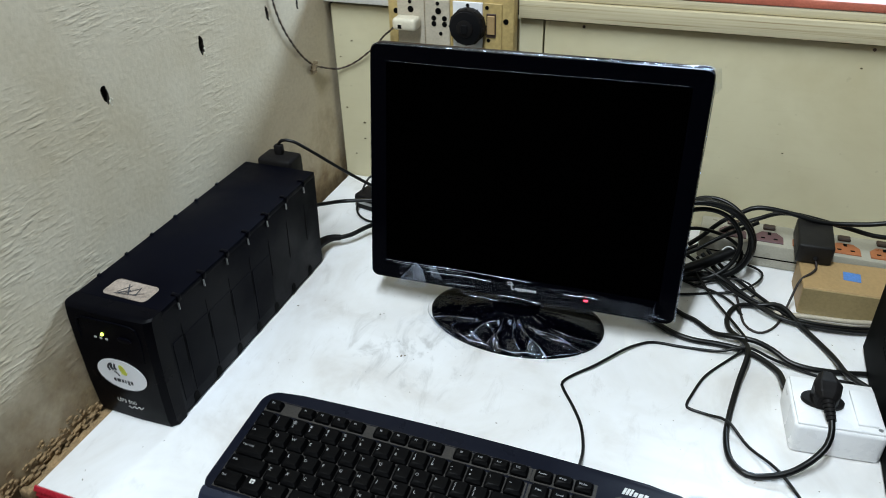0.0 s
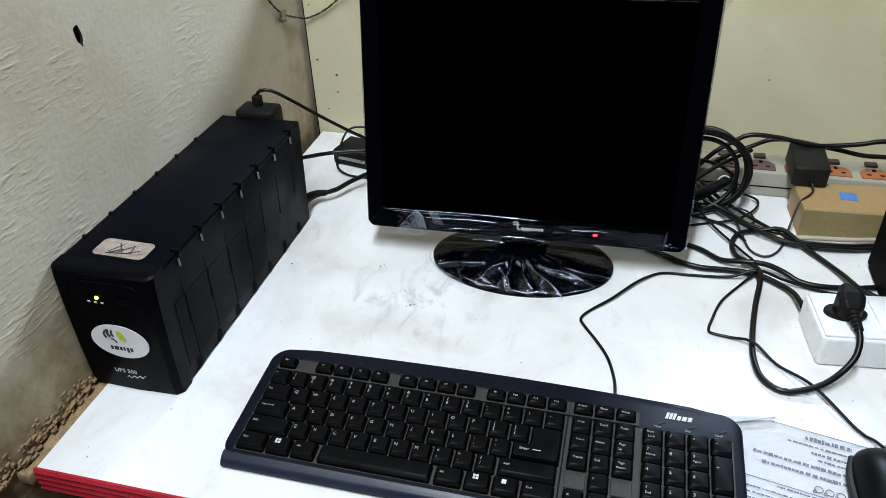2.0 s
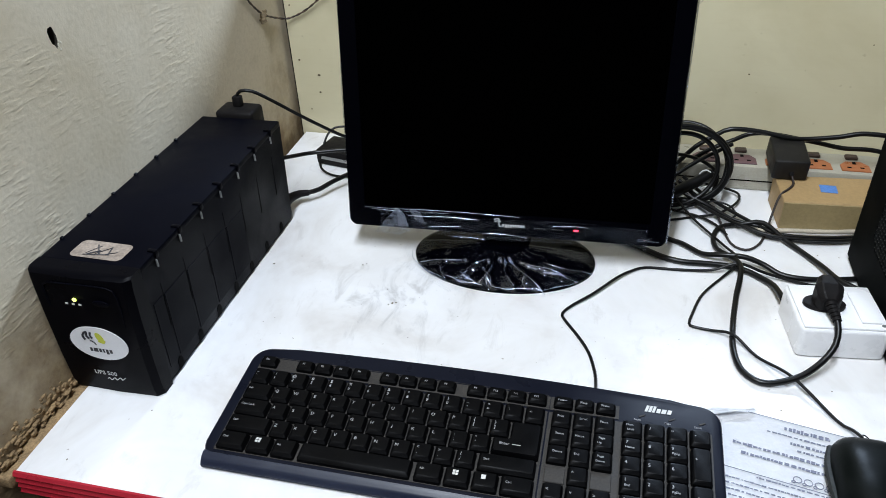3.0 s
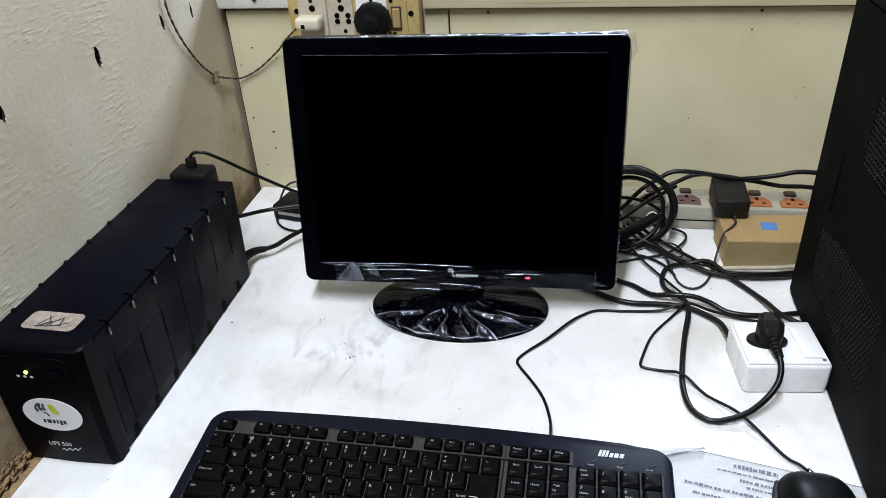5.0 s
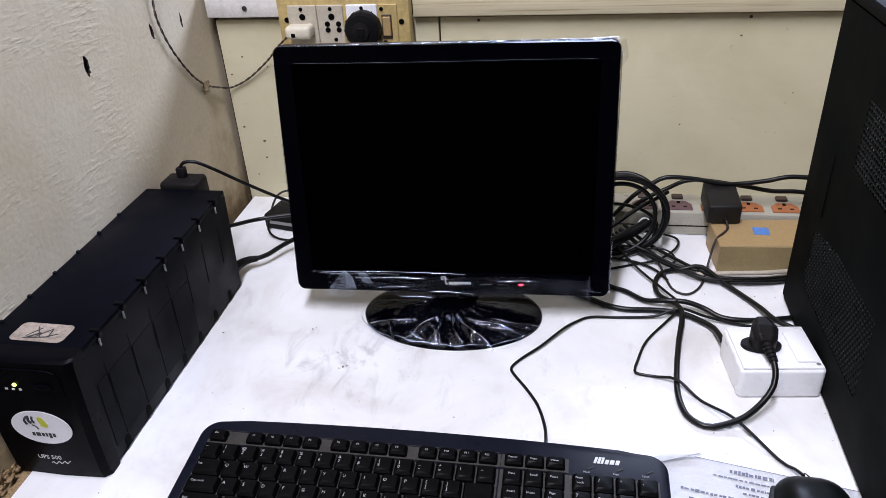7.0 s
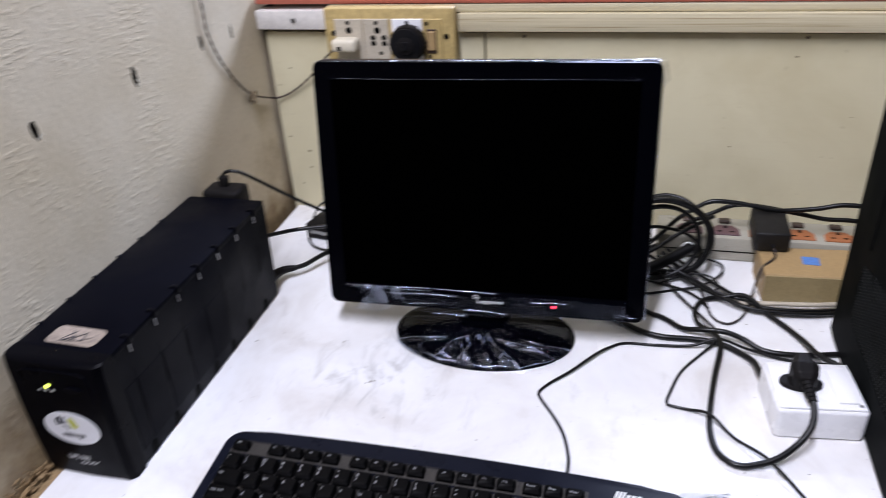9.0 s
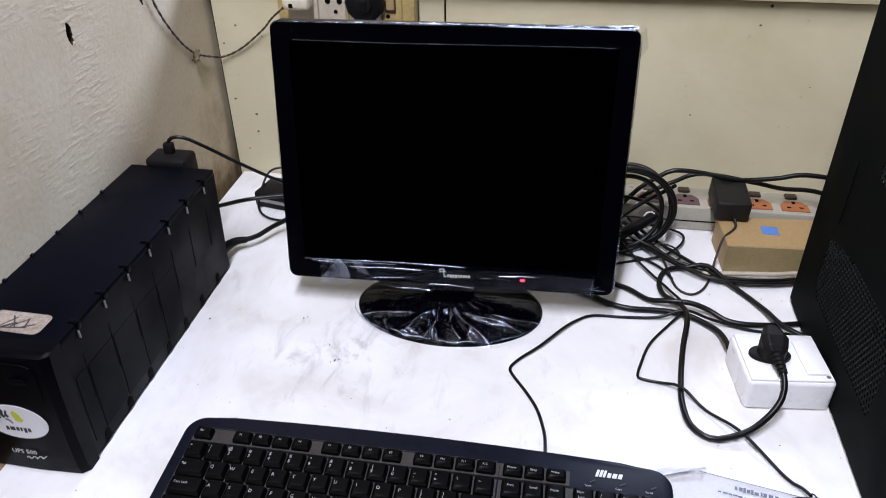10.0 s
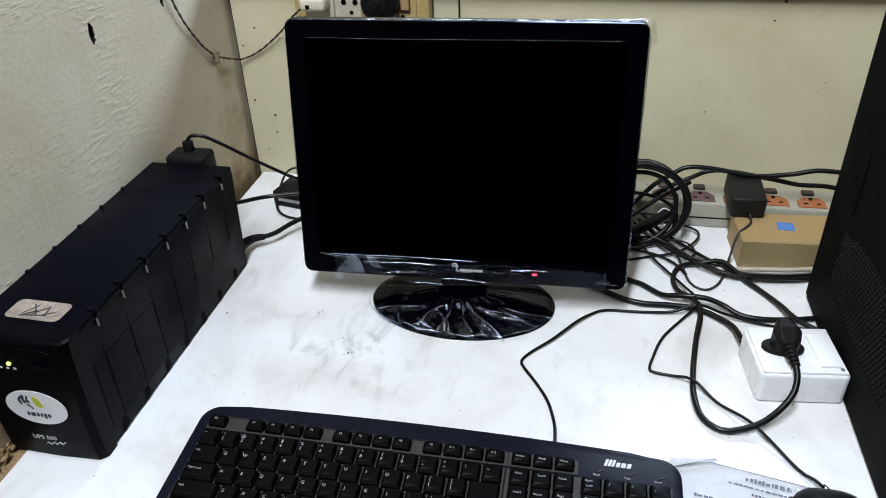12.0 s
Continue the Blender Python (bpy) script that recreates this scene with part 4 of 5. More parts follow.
def enter_key():
    """The tall L-shaped key."""
    x0, x1, x2 = X0 + 12.75 * U, X0 + 13.5 * U, X0 + 15 * U
    y0, y1, y2 = ROW["A"] - U * 0.48, ROW["A"] + U * 0.48, ROW["Q"] + U * 0.48
    bm, rows = bmesh.new(), []
    for i, z in ((0.0006, 0.0), (0.0008, 0.0035), (0.0026, 0.0062), (0.0038, 0.0064)):
        rows.append([bm.verts.new((x, y, z)) for x, y in ((x0 + i, y0 + i), (x2 - i, y0 + i), (x2 - i, y2 - i), (x1 + i, y2 - i), (x1 + i, y1 - i), (x0 + i, y1 - i))])
    for a, b in zip(rows, rows[1:]):
        for k in range(6):
            bm.faces.new((a[k], a[(k + 1) % 6], b[(k + 1) % 6], b[k]))
    bm.faces.new(rows[-1])
    bmesh.ops.bevel(bm, geom=[e for e in bm.edges if abs(e.verts[0].co.z - e.verts[1].co.z) > 0.002], offset=0.0009, segments=2, affect="EDGES")
    ob = part("key", mesh_of("key", bm, M_KEY), None, keyboard, "tall L-shaped key", local=True)
    ob.matrix_basis = Matrix.Translation((0, 0, KT + 0.0005))
    t = part("legend", legend_mesh("Enter", 0.0040), None, ob, local=True)
    t.matrix_basis = Matrix.Translation((x0 + 0.0115, ROW["A"] + 0.001, 0.0066))
    part("arrow", box(x0 + 0.0185, x0 + 0.0260, ROW["A"] + 0.0008, ROW["A"] + 0.0014, 0.0064, 0.0067), M_LEGEND, ob, local=True)


FD = 0.0125
key(0, "F", 1, "Esc", d=FD)
for k in range(12):
    key(2 + k + 0.5 * (k // 4), "F", 1, "F%d" % (k + 1), d=FD)
for k, s in enumerate(("Power", "Sleep", "Wake")):
    key(15.25 + k, "F", 1, s, d=FD)
for k, s in enumerate(("~|`", "!|1", "@|2", "#|3", "$|4", "%|5", "^|6", "&|7", "*|8", "(|9", ")|0", "_|-", "+|=", "||\\", "<-")):
    key(k, "N", 1, s if s != "||\\" else "\\")
key(0, "Q", 1.5, "Tab")
for k, s in enumerate("QWERTYUIOP"):
    key(1.5 + k, "Q", 1, s)
key(11.5, "Q", 1, "{|["), key(12.5, "Q", 1, "}|]")
key(0, "A", 1.75, "Caps Lock")
for k, s in enumerate("ASDFGHJKL"):
    key(1.75 + k, "A", 1, s)
key(10.75, "A", 1, ":|;"), key(11.75, "A", 1, "\"|'"), enter_key()
key(0, "Z", 2.25, "Shift")
for k, s in enumerate("ZXCVBNM"):
    key(2.25 + k, "Z", 1, s)
key(9.25, "Z", 1, "<|,"), key(10.25, "Z", 1, ">|."), key(11.25, "Z", 1, "?|/"), key(12.25, "Z", 2.75, "Shift")
key(0, "S", 1.5, "Ctrl"), key(1.5, "S", 1.25), key(2.75, "S", 1.25, "Alt"), key(4.0, "S", 5.6)
key(9.6, "S", 1.35, "Alt"), key(10.95, "S", 1.25), key(12.2, "S", 1.25), key(13.45, "S", 1.55, "Ctrl")
for col in (1.5, 10.95):        # four-pane marks as plain squares
    for dx in (-0.0016, 0.0011):
        for dy in (0.0002, 0.0028):
            part("mark", box(0, 0.0022, 0, 0.0021, 0, 0.0002, m=Matrix.Translation((X0 + (col + 0.5) * U + dx, ROW["S"] + dy, KT + 0.0070))), M_LEGEND, keyboard, local=True)
part("mark", box(0, 0.0040, 0, 0.0042, 0, 0.0002, m=Matrix.Translation((X0 + 12.65 * U, ROW["S"] + 0.0005, KT + 0.0070))), M_LEGEND, keyboard, local=True)
for r, names in (("N", ("Print", "Scroll", "Pause")), ("Q", ("Insert", "Home", "Page|Up")), ("A", ("Delete", "End", "Page|Down"))):
    for k, s in enumerate(names):
        key(15.25 + k, r, 1, s)
key(16.25, "Z", 1, "^"), key(15.25, "S", 1, "<"), key(16.25, "S", 1, "v"), key(17.25, "S", 1, ">")
part("blank_plate", box(X0 + 15.3 * U, X0 + 16.2 * U, ROW["Z"] - 0.008, ROW["Z"] + 0.008, KT, KT + 0.0022, 0.0005, 1), M_WELL, keyboard, "dusty blank plate", local=True)
part("blank_plate", box(X0 + 17.3 * U, X0 + 18.2 * U, ROW["Z"] - 0.008, ROW["Z"] + 0.008, KT, KT + 0.0022, 0.0005, 1), M_WELL, keyboard, "dusty blank plate", local=True)
for r, names in (("N", ("Num|Lock", "/", "*", "-")), ("Q", ("7|Home", "8", "9|PgUp")), ("A", ("4", "5", "6")), ("Z", ("1|End", "2", "3|PgDn"))):
    for k, s in enumerate(names):
        key(18.5 + k, r, 1, s)
key(21.5, "Q", 1, "+", 2), key(21.5, "Z", 1, "Enter", 2), key(18.5, "S", 2, "0|Ins"), key(20.5, "S", 1, ".|Del")
for k, s in enumerate(("Num", "Caps", "Scroll")):
    t = part("legend", legend_mesh(s, 0.0028), None, keyboard, local=True)
    t.matrix_basis = Matrix.Translation((0.379 + k * 0.026, 0.1085, KT + 0.0003))
    part("lock_light", box(-0.003, 0.003, -0.0007, 0.0007, 0, 0.0005, m=pose(0.383 + k * 0.026, 0.1135, KT, 0, 0, 30)), M_WELL, keyboard, local=True)
# maker's mark as plain slanted bars
for k, (x, w, h) in enumerate(((0, 0.0024, 0.0074), (0.0032, 0.0024, 0.0074), (0.0064, 0.0022, 0.0074), (0.0100, 0.0032, 0.0050), (0.0144, 0.0038, 0.0050), (0.0194, 0.0034, 0.0050))):
    part("mark", prism([(0, 0), (w, 0), (w + h * 0.22, h), (h * 0.22, h)], 0, 0.0003, m=pose(0.3850 + x, 0.1190, KT + 0.0001, 0, 0, -4)), M_LEGEND, keyboard, local=True)

# ---- mouse and paper ----
mouse = thing("mouse", (0.7510, -0.586, 0.75), "glossy black computer mouse lying on a printed sheet", "mouse")
bm = bmesh.new()
bmesh.ops.create_uvsphere(bm, u_segments=32, v_segments=20, radius=1)
for v in bm.verts:
    x, y, z = v.co
    f = 1 - 0.05 * y
    v.co = Vector((0.7510 + 0.0345 * f * math.copysign(abs(x) ** 0.60, x), -0.590 + 0.054 * math.copysign(abs(y) ** 0.66, y), 0.7515 + max(z, -0.02) * 0.034 * (1 - 0.22 * y)))
part("shell", bm, M_MOUSE, mouse, "glossy black shell")
part("wheel", disc(0.008, -0.003, 0.003, 20, m=pose(0.7510, -0.556, 0.7620, 0, 90), bevel=0.001), M_BACK, mouse)
part("side_grip", tube([(0.7235, -0.550, 0.757), (0.7175, -0.570, 0.759), (0.7165, -0.595, 0.760), (0.7195, -0.622, 0.757)], 0.0034, 8), M_GRIP, mouse, "dull grey side grip")
part("button_seam", tube([(0.7510, -0.535, 0.7630), (0.7510, -0.545, 0.7705), (0.7510, -0.575, 0.7830)], 0.0006, 5), M_SLOT, mouse)

PAPER = pose(0.658, -0.5125, 0.7504, 0, 0, -11.0)
sheet = thing("printed_sheet", PAPER, "white printed sheet lying upside down under the mouse", "paper")
bm = bmesh.new()
nx, ny = 14, 18
grid = [[bm.verts.new((-0.034 + 0.20 * i / nx, -0.165 * j / ny - (0.020 * max(0, 1 - i * 14 / nx / 2.4) if j == 0 else 0), 0.0003 + 0.0006 * abs(noise.noise((i * 0.5, j * 0.4, 2))))) for i in range(nx + 1)] for j in range(ny + 1)]
for j in range(ny):
    for i in range(nx):
        bm.faces.new((grid[j][i], grid[j][i + 1], grid[j + 1][i + 1], grid[j + 1][i]))
bmesh.ops.solidify(bm, geom=list(bm.faces), thickness=0.0002)
part("leaf", bm, M_PAPER, sheet, local=True)
bm = bmesh.new()
grid = [[bm.verts.new((-0.034 + 0.040 * i / 8 + 0.004 * j / 6, -0.024 + 0.023 * i / 8 + (0.017 - 0.010 * i / 8) * j / 6, 0.0016 + 0.0060 * (1 - j / 6) ** 2 * (0.5 + 0.5 * i / 8))) for i in range(9)] for j in range(7)]
for j in range(6):
    for i in range(8):
        bm.faces.new((grid[j][i], grid[j][i + 1], grid[j + 1][i + 1], grid[j + 1][i]))
bmesh.ops.solidify(bm, geom=list(bm.faces), thickness=0.0002)
part("curled_corner", bm, M_PAPER, sheet, "curled torn corner", local=True)
rng = random.Random(3)


def print_line(x0, x1, y, h, gap=0.25):
    """A line of writing that cannot be read, as bars."""
    x = x0
    while x < x1:
        w = rng.uniform(0.0014, 0.0045)
        part("print", box(x, min(x + w, x1), y + h * 0.2 * rng.random(), y + h * rng.uniform(0.6, 0.85), 0.0012, 0.00135), M_PRINTSHADE, sheet, local=True)
        x += w + rng.choice((0.0005, 0.0007, 0.0016))


# first line paints the shade along the sheet's top edge, second is a rule
part("rule_edge_shade", box(0.002, 0.150, -0.0012, -0.0006, 0.0012, 0.00135), M_PRINTSHADE, sheet, local=True)
part("rule_edge_shade", box(-0.02, 0.150, -0.0732, -0.0725, 0.0012, 0.00135), M_PRINTSHADE, sheet, local=True)
def ring_mark(x, y, r, sx):
    """One of the small ring-shaped ornaments."""
    part("print", tube([(x + r * sx * math.cos(a), y + r * math.sin(a), 0.0014) for a in [2 * math.pi * k / 10 for k in range(11)]], 0.0004, 4, 0.002), M_PRINTSHADE, sheet, local=True)


print_line(0.034, 0.0720, -0.0125, 0.0062)
print_line(0.020, 0.070, -0.0195, 0.0024)
print_line(0.040, 0.0740, -0.0280, 0.0038)
print_line(0.046, 0.0750, -0.0345, 0.0030)
print_line(-0.007, 0.0760, -0.0440, 0.0042)
print_line(0.001, 0.0760, -0.0540, 0.0042)
for k in range(4):
    ring_mark(0.048 + 0.0085 * k, -0.0660, 0.0032, 1.05)
    ring_mark(0.045 + 0.0085 * k, -0.0690, 0.0012, 1.2)
print_line(0.016, 0.085, -0.0770, 0.0022)
for k in range(6):
    print_line(-0.012, 0.085, -0.0845 - 0.0062 * k, 0.0022)

# ---- white socket box with its plug ----
wbox = thing("socket_box", (0.752, -0.375, 0.75), "white plastic surface socket box on the desk", "socket box")
WB = pose(0.7125, -0.4255, 0, 0, 0, 6.0)
part("box", prism(round_rect(0.0855, 0.0745, 0.006, 4), 0.7502, 0.7860, 0.0035, 3, WB), M_WHITEPL, wbox, "white moulded box")
part("cover_plate", box(0.0025, 0.083, 0.0025, 0.072, 0.7855, 0.7885, 0.0015, 2, WB), M_WHITEPL, wbox, "white cover plate")
part("rocker_switch", box(0.058, 0.077, 0.010, 0.060, 0.7880, 0.7910, 0.0012, 2, WB), M_WHITEPL, wbox, "white rocker switch")
part("screw", disc(0.0022, 0.7882, 0.7890, 10, m=WB @ pose(0.078, 0.008, 0)), M_STEEL, wbox)
plug = thing("power_plug", (0.742, -0.393, 0.7885), "black three-pin power plug pushed into the white box", "plug")
PX = 0.7385
part("flange", disc(0.0205, 0.7886, 0.7935, 24, 1, 0.60, pose(PX - 0.001, -0.3860, 0), 0.0012), M_PLUG, plug)
bm = bmesh.new()
secs = []
for y, w, zt in ((-0.3625, 0.0060, 0.808), (-0.3665, 0.0078, 0.8140), (-0.3840, 0.0136, 0.8165), (-0.3945, 0.0118, 0.812), (-0.4000, 0.0075, 0.807)):
    secs.append([bm.verts.new((PX + sx * w, y, z)) for sx, z in ((-1, 0.793), (-1, zt - 0.004), (-0.55, zt), (0.55, zt), (1, zt - 0.004), (1, 0.793))])
for a, b in zip(secs, secs[1:]):
    for k in range(6):
        bm.faces.new((a[k], a[(k + 1) % 6], b[(k + 1) % 6], b[k]))
bm.faces.new(secs[0]), bm.faces.new(secs[-1][::-1])
bmesh.ops.bevel(bm, geom=list(bm.edges), offset=0.0009, segments=1, affect="EDGES")
part("grip", bm, M_PLUG, plug, "faceted black grip", smooth=False)
for k in range(5):
    part("strain_relief", tube([(PX + 0.001 + 0.0008 * k, -0.3985 - 0.0042 * k, 0.8015 - 0.0012 * k), (PX + 0.0015 + 0.0008 * k, -0.4017 - 0.0042 * k, 0.8002 - 0.0012 * k)], 0.0060 - 0.0004 * k, 12, 0.002), M_PLUG, plug)

# ---- extension strip, tan box, adapter ----
strip = thing("extension_strip", (0.735, -0.06, 0.75), "long white extension strip with plum and orange sockets", "extension strip")
part("body", box(0.598, 0.905, -0.087, -0.028, 0.7503, 0.786, 0.003, 2), M_STRIP, strip, "off-white strip body")
part("groove", box(0.600, 0.903, -0.0876, -0.085, 0.7645, 0.7660), M_SLOT, strip)
for k, (x, mat, lab) in enumerate(((0.640, M_PLUM, "plum"), (0.6875, M_PLUM, "plum"), (0.7350, M_ORANGE, "orange"), (0.7825, M_ORANGE, "orange"), (0.8300, M_ORANGE, "orange"), (0.8775, M_ORANGE, "orange"))):
    face = part("socket", prism([(x - 0.018, -0.080), (x + 0.018, -0.080), (x + 0.018, -0.064), (x + 0.010, -0.054), (x - 0.010, -0.054), (x - 0.018, -0.064)], 0.7858, 0.7880, 0.0006, 1), mat, strip, lab + " socket face")
    for dx, dy, sx, sy in ((0, -0.059, 0.0022, 0.0032), (-0.008, -0.072, 0.0026, 0.0014), (0.008, -0.072, 0.0026, 0.0014)):
        part("pin_hole", box(x + dx - sx, x + dx + sx, dy - sy, dy + sy, 0.7878, 0.7884), M_SLOT, face)
    part("switch", box(x - 0.008, x + 0.008, -0.047, -0.036, 0.7855, 0.7905, 0.0015, 1), M_BROWNSW, strip)

card = thing("card_box", (0.78, -0.145, 0.75), "small tan card box with a scrap of blue tape", "box")
part("carton", prism([(0.7265, -0.1800), (0.850, -0.1740), (0.850, -0.104), (0.7225, -0.112)], 0.7502, 0.7900, 0.0012, 1), M_TAN, card, "tan card carton")
# thin sheet over the front, its darker tan painting that side's shade
part("shaded_front", prism([(0.7270, -0.1815), (0.8495, -0.1755), (0.8495, -0.1735), (0.7270, -0.1795)], 0.7510, 0.7885, 0.0003, 1), M_TANSIDE, card, "front side in a darker tan for its shade")
part("tape", box(-0.010, 0.010, -0.0095, 0.0095, 0, 0.0004, m=pose(0.7840, -0.1405, 0.7901, 0, 0, -2)), M_BLUE, card, "blue tape scrap")

adapter = thing("power_adapter", (0.739, -0.09, 0.786), "square black mains adapter plugged into the strip", "adapter")
part("housing", box(-0.0215, 0.0215, 0, 0.060, 0, 0.0285, 0.003, 3, pose(0.7385, -0.1250, 0.7905, 7, 0, 2)), M_DUSTY, adapter)
part("pin_block", box(0.726, 0.748, -0.082, -0.070, 0.7862, 0.8020, 0.0006, 1), M_PLUG, adapter)
part("cord_exit", tube([(0.739, -0.1215, 0.804), (0.7405, -0.1290, 0.7985)], 0.0030, 8, 0.003), M_PLUG, adapter)

# ---- switchboard on the partition ----
board = thing("switchboard", (0.215, -0.018, 0.98), "yellowed cream switchboard with ivory sockets", "switchboard")
part("board", box(0.121, 0.3095, -0.034, -0.0125, 0.955, 1.0800, 0.003, 2), M_BOARD, board, "yellowed cream board")
YF = -0.0345


def plate(x0, x1, mat, name="socket_plate", z0=0.985, z1=1.066):
    return part(name, box(x0, x1, YF - 0.0025, YF + 0.001, z0, z1, 0.0008, 1), mat, board)


def pit(p, x, z, r):
    part("pin_hole", disc(r * 1.25, 0, 0.0006, 14, m=pose(x, YF - 0.0026, z, 90)), M_SLOT, p)


p1, p2, p3, p4 = plate(0.137, 0.1785, M_PLATE), plate(0.1795, 0.2165, M_PLATE), plate(0.2215, 0.2650, M_WHITEPL), plate(0.267, 0.2930, M_BOARD)
for p, x, z, r in ((p1, 0.157, 1.061, 0.0022), (p1, 0.158, 1.0505, 0.0036), (p2, 0.199, 1.061, 0.0022), (p2, 0.200, 1.0505, 0.0036), (p2, 0.193, 1.0405, 0.0030), (p2, 0.209, 1.0405, 0.0030), (p2, 0.193, 1.0325, 0.0030), (p2, 0.209, 1.0325, 0.0030), (p2, 0.203, 1.0190, 0.0022), (p3, 0.2435, 1.0615, 0.0020), (p4, 0.2715, 1.060, 0.0022), (p4, 0.274, 1.015, 0.0022)):
    pit(p, x, z, r)
part("switch_frame", box(0.2710, 0.2850, YF - 0.0042, YF - 0.002, 1.0195, 1.0525, 0.0008, 1), M_BROWNSW, board, "dark switch frame")
part("rocker_switch", box(0.2725, 0.2835, YF - 0.0065, YF - 0.002, 1.024, 1.050, 0.001, 1), M_TAN, board, "ivory rocker switch")
for x, z in ((0.134, 1.046), (0.298, 1.042)):
    part("screw", disc(0.0038, 0, 0.0008, 14, m=pose(x, -0.0341, z, 90)), M_SLOT, board, "dark screw hole")
rplug = thing("round_plug", (0.243, -0.05, 1.0365), "round black plug top in the switchboard", "plug")
part("cap", disc(0.0250, 0, 0.017, 40, m=pose(0.2460, YF - 0.0027, 1.0350, 90), bevel=0.003), M_PLUG, rplug)
part("rim", disc(0.0225, 0, 0.0035, 40, m=pose(0.2460, YF - 0.0195, 1.0350, 90), bevel=0.0012), M_BACK, rplug, "dull raised rim")
part("boss", disc(0.0120, 0, 0.0030, 28, m=pose(0.2460, YF - 0.0228, 1.0350, 90), bevel=0.0015), M_PLUG, rplug)
part("boss", prism(shifted(round_rect(0.010, 0.012, 0.002), -0.005, -0.006), 0, 0.0025, 0.0008, 1, pose(0.2460, YF - 0.0256, 1.0350, 90)), M_BACK, rplug, "dull square centre")
for a in range(0, 360, 30):
    part("grip_rib", box(0.0232, 0.0258, -0.0012, 0.0012, 0.002, 0.015, 0.0005, 1, pose(0.2460, YF - 0.0027, 1.0350, 90) @ pose(0, 0, 0, 0, 0, a)), M_PLUG, rplug)
wplug = thing("white_plug", (0.158, -0.045, 1.03), "grubby ivory two-pin plug in the switchboard", "plug")
part("cap", box(0.138, 0.174, -0.062, YF - 0.0027, 1.0255, 1.0430, 0.005, 3), M_IVORY, wplug)
part("cord_hole", box(0.1465, 0.1535, -0.0624, -0.0600, 1.0285, 1.0350, 0.001, 1), M_SLOT, wplug, "dark cord hole")

# ---- cables ----
def cable(name, pts, r, label, mat=None, category="cable", sides=12, group=""):
    return solid(name, tube(pts, r, sides), mat or M_CABLE, label, category, group=group)


ZT = 0.7502
cable("keyboard_cable", [(0.519, -0.533, 0.766), (0.519, -0.512, 0.757), (0.517, -0.488, 0.7519), (0.509, -0.460, 0.7519), (0.496, -0.436, 0.7519), (0.480, -0.412, 0.7519), (0.4765, -0.401, 0.7519), (0.486, -0.385, 0.7519), (0.507, -0.362, 0.7535), (0.532, -0.328, 0.7545), (0.548, -0.309, 0.7525), (0.565, -0.298, 0.7519), (0.599, -0.296, 0.7519), (0.639, -0.293, 0.754), (0.668, -0.2885, 0.7640), (0.70, -0.293, 0.757), (0.745, -0.300, 0.7519), (0.80, -0.300, 0.7519)], 0.0017, "thin black keyboard cable lying on the desk")
cable("mouse_cable", [(0.751, -0.535, 0.760), (0.747, -0.524, 0.756), (0.736, -0.510, 0.7525), (0.704, -0.465, 0.7575), (0.675, -0.435, 0.7525), (0.6535, -0.412, 0.7585), (0.634, -0.402, 0.7525), (0.6155, -0.3985, 0.7519), (0.611, -0.3935, 0.7519), (0.615, -0.376, 0.7519), (0.6275, -0.339, 0.7519), (0.653, -0.300, 0.7525), (0.664, -0.287, 0.757), (0.667, -0.276, 0.7645), (0.655, -0.240, 0.757), (0.625, -0.190, 0.757), (0.60, -0.150, 0.765)], 0.0016, "thin black mouse cable lying on the desk")
cable("power_cable", [(0.7428, -0.416, 0.7965), (0.7442, -0.4255, 0.7905), (0.7420, -0.4365, 0.780), (0.7315, -0.449, 0.769), (0.7125, -0.464, 0.7602), (0.691, -0.472, 0.7548), (0.674, -0.4735, 0.7534), (0.6585, -0.4595, 0.7534), (0.6530, -0.430, 0.7534), (0.6555, -0.391, 0.7536), (0.662, -0.344, 0.7565), (0.6695, -0.300, 0.7655), (0.663, -0.272, 0.7600), (0.6485, -0.248, 0.7545), (0.6455, -0.222, 0.7536), (0.656, -0.195, 0.7536), (0.683, -0.187, 0.7560), (0.706, -0.190, 0.7620), (0.729, -0.215, 0.7560), (0.751, -0.243, 0.7540), (0.764, -0.269, 0.757), (0.774, -0.300, 0.7625), (0.795, -0.318, 0.7625)], 0.0032, "thick black power cable looping on the desk")
cable("monitor_cable", [(0.50, -0.19, 0.80), (0.545, -0.205, 0.765), (0.586, -0.230, 0.754), (0.608, -0.242, 0.754), (0.630, -0.261, 0.7545), (0.651, -0.269, 0.761), (0.677, -0.2725, 0.763), (0.698, -0.277, 0.758), (0.715, -0.287, 0.7538), (0.736, -0.292, 0.7538), (0.768, -0.289, 0.7538), (0.797, -0.282, 0.7538)], 0.0032, "thick black monitor cable")
cable("supply_cable", [(0.47, -0.22, 0.79), (0.52, -0.240, 0.758), (0.565, -0.263, 0.7538), (0.585, -0.275, 0.7538), (0.607, -0.281, 0.7538), (0.636, -0.280, 0.7538), (0.658, -0.281, 0.7538), (0.676, -0.287, 0.7545), (0.692, -0.298, 0.754), (0.7045, -0.314, 0.756), (0.7095, -0.345, 0.762)], 0.0035, "thick black supply cable running into the white box")
cable("computer_cable", [(0.585, -0.10, 0.775), (0.601, -0.092, 0.788), (0.622, -0.085, 0.810), (0.643, -0.078, 0.823), (0.664, -0.075, 0.834), (0.701, -0.075, 0.833), (0.740, -0.077, 0.827), (0.765, -0.075, 0.827), (0.797, -0.075, 0.832), (0.831, -0.075, 0.839), (0.880, -0.08, 0.833), (0.94, -0.09, 0.80)], 0.0032, "black cable lying over the adapter")
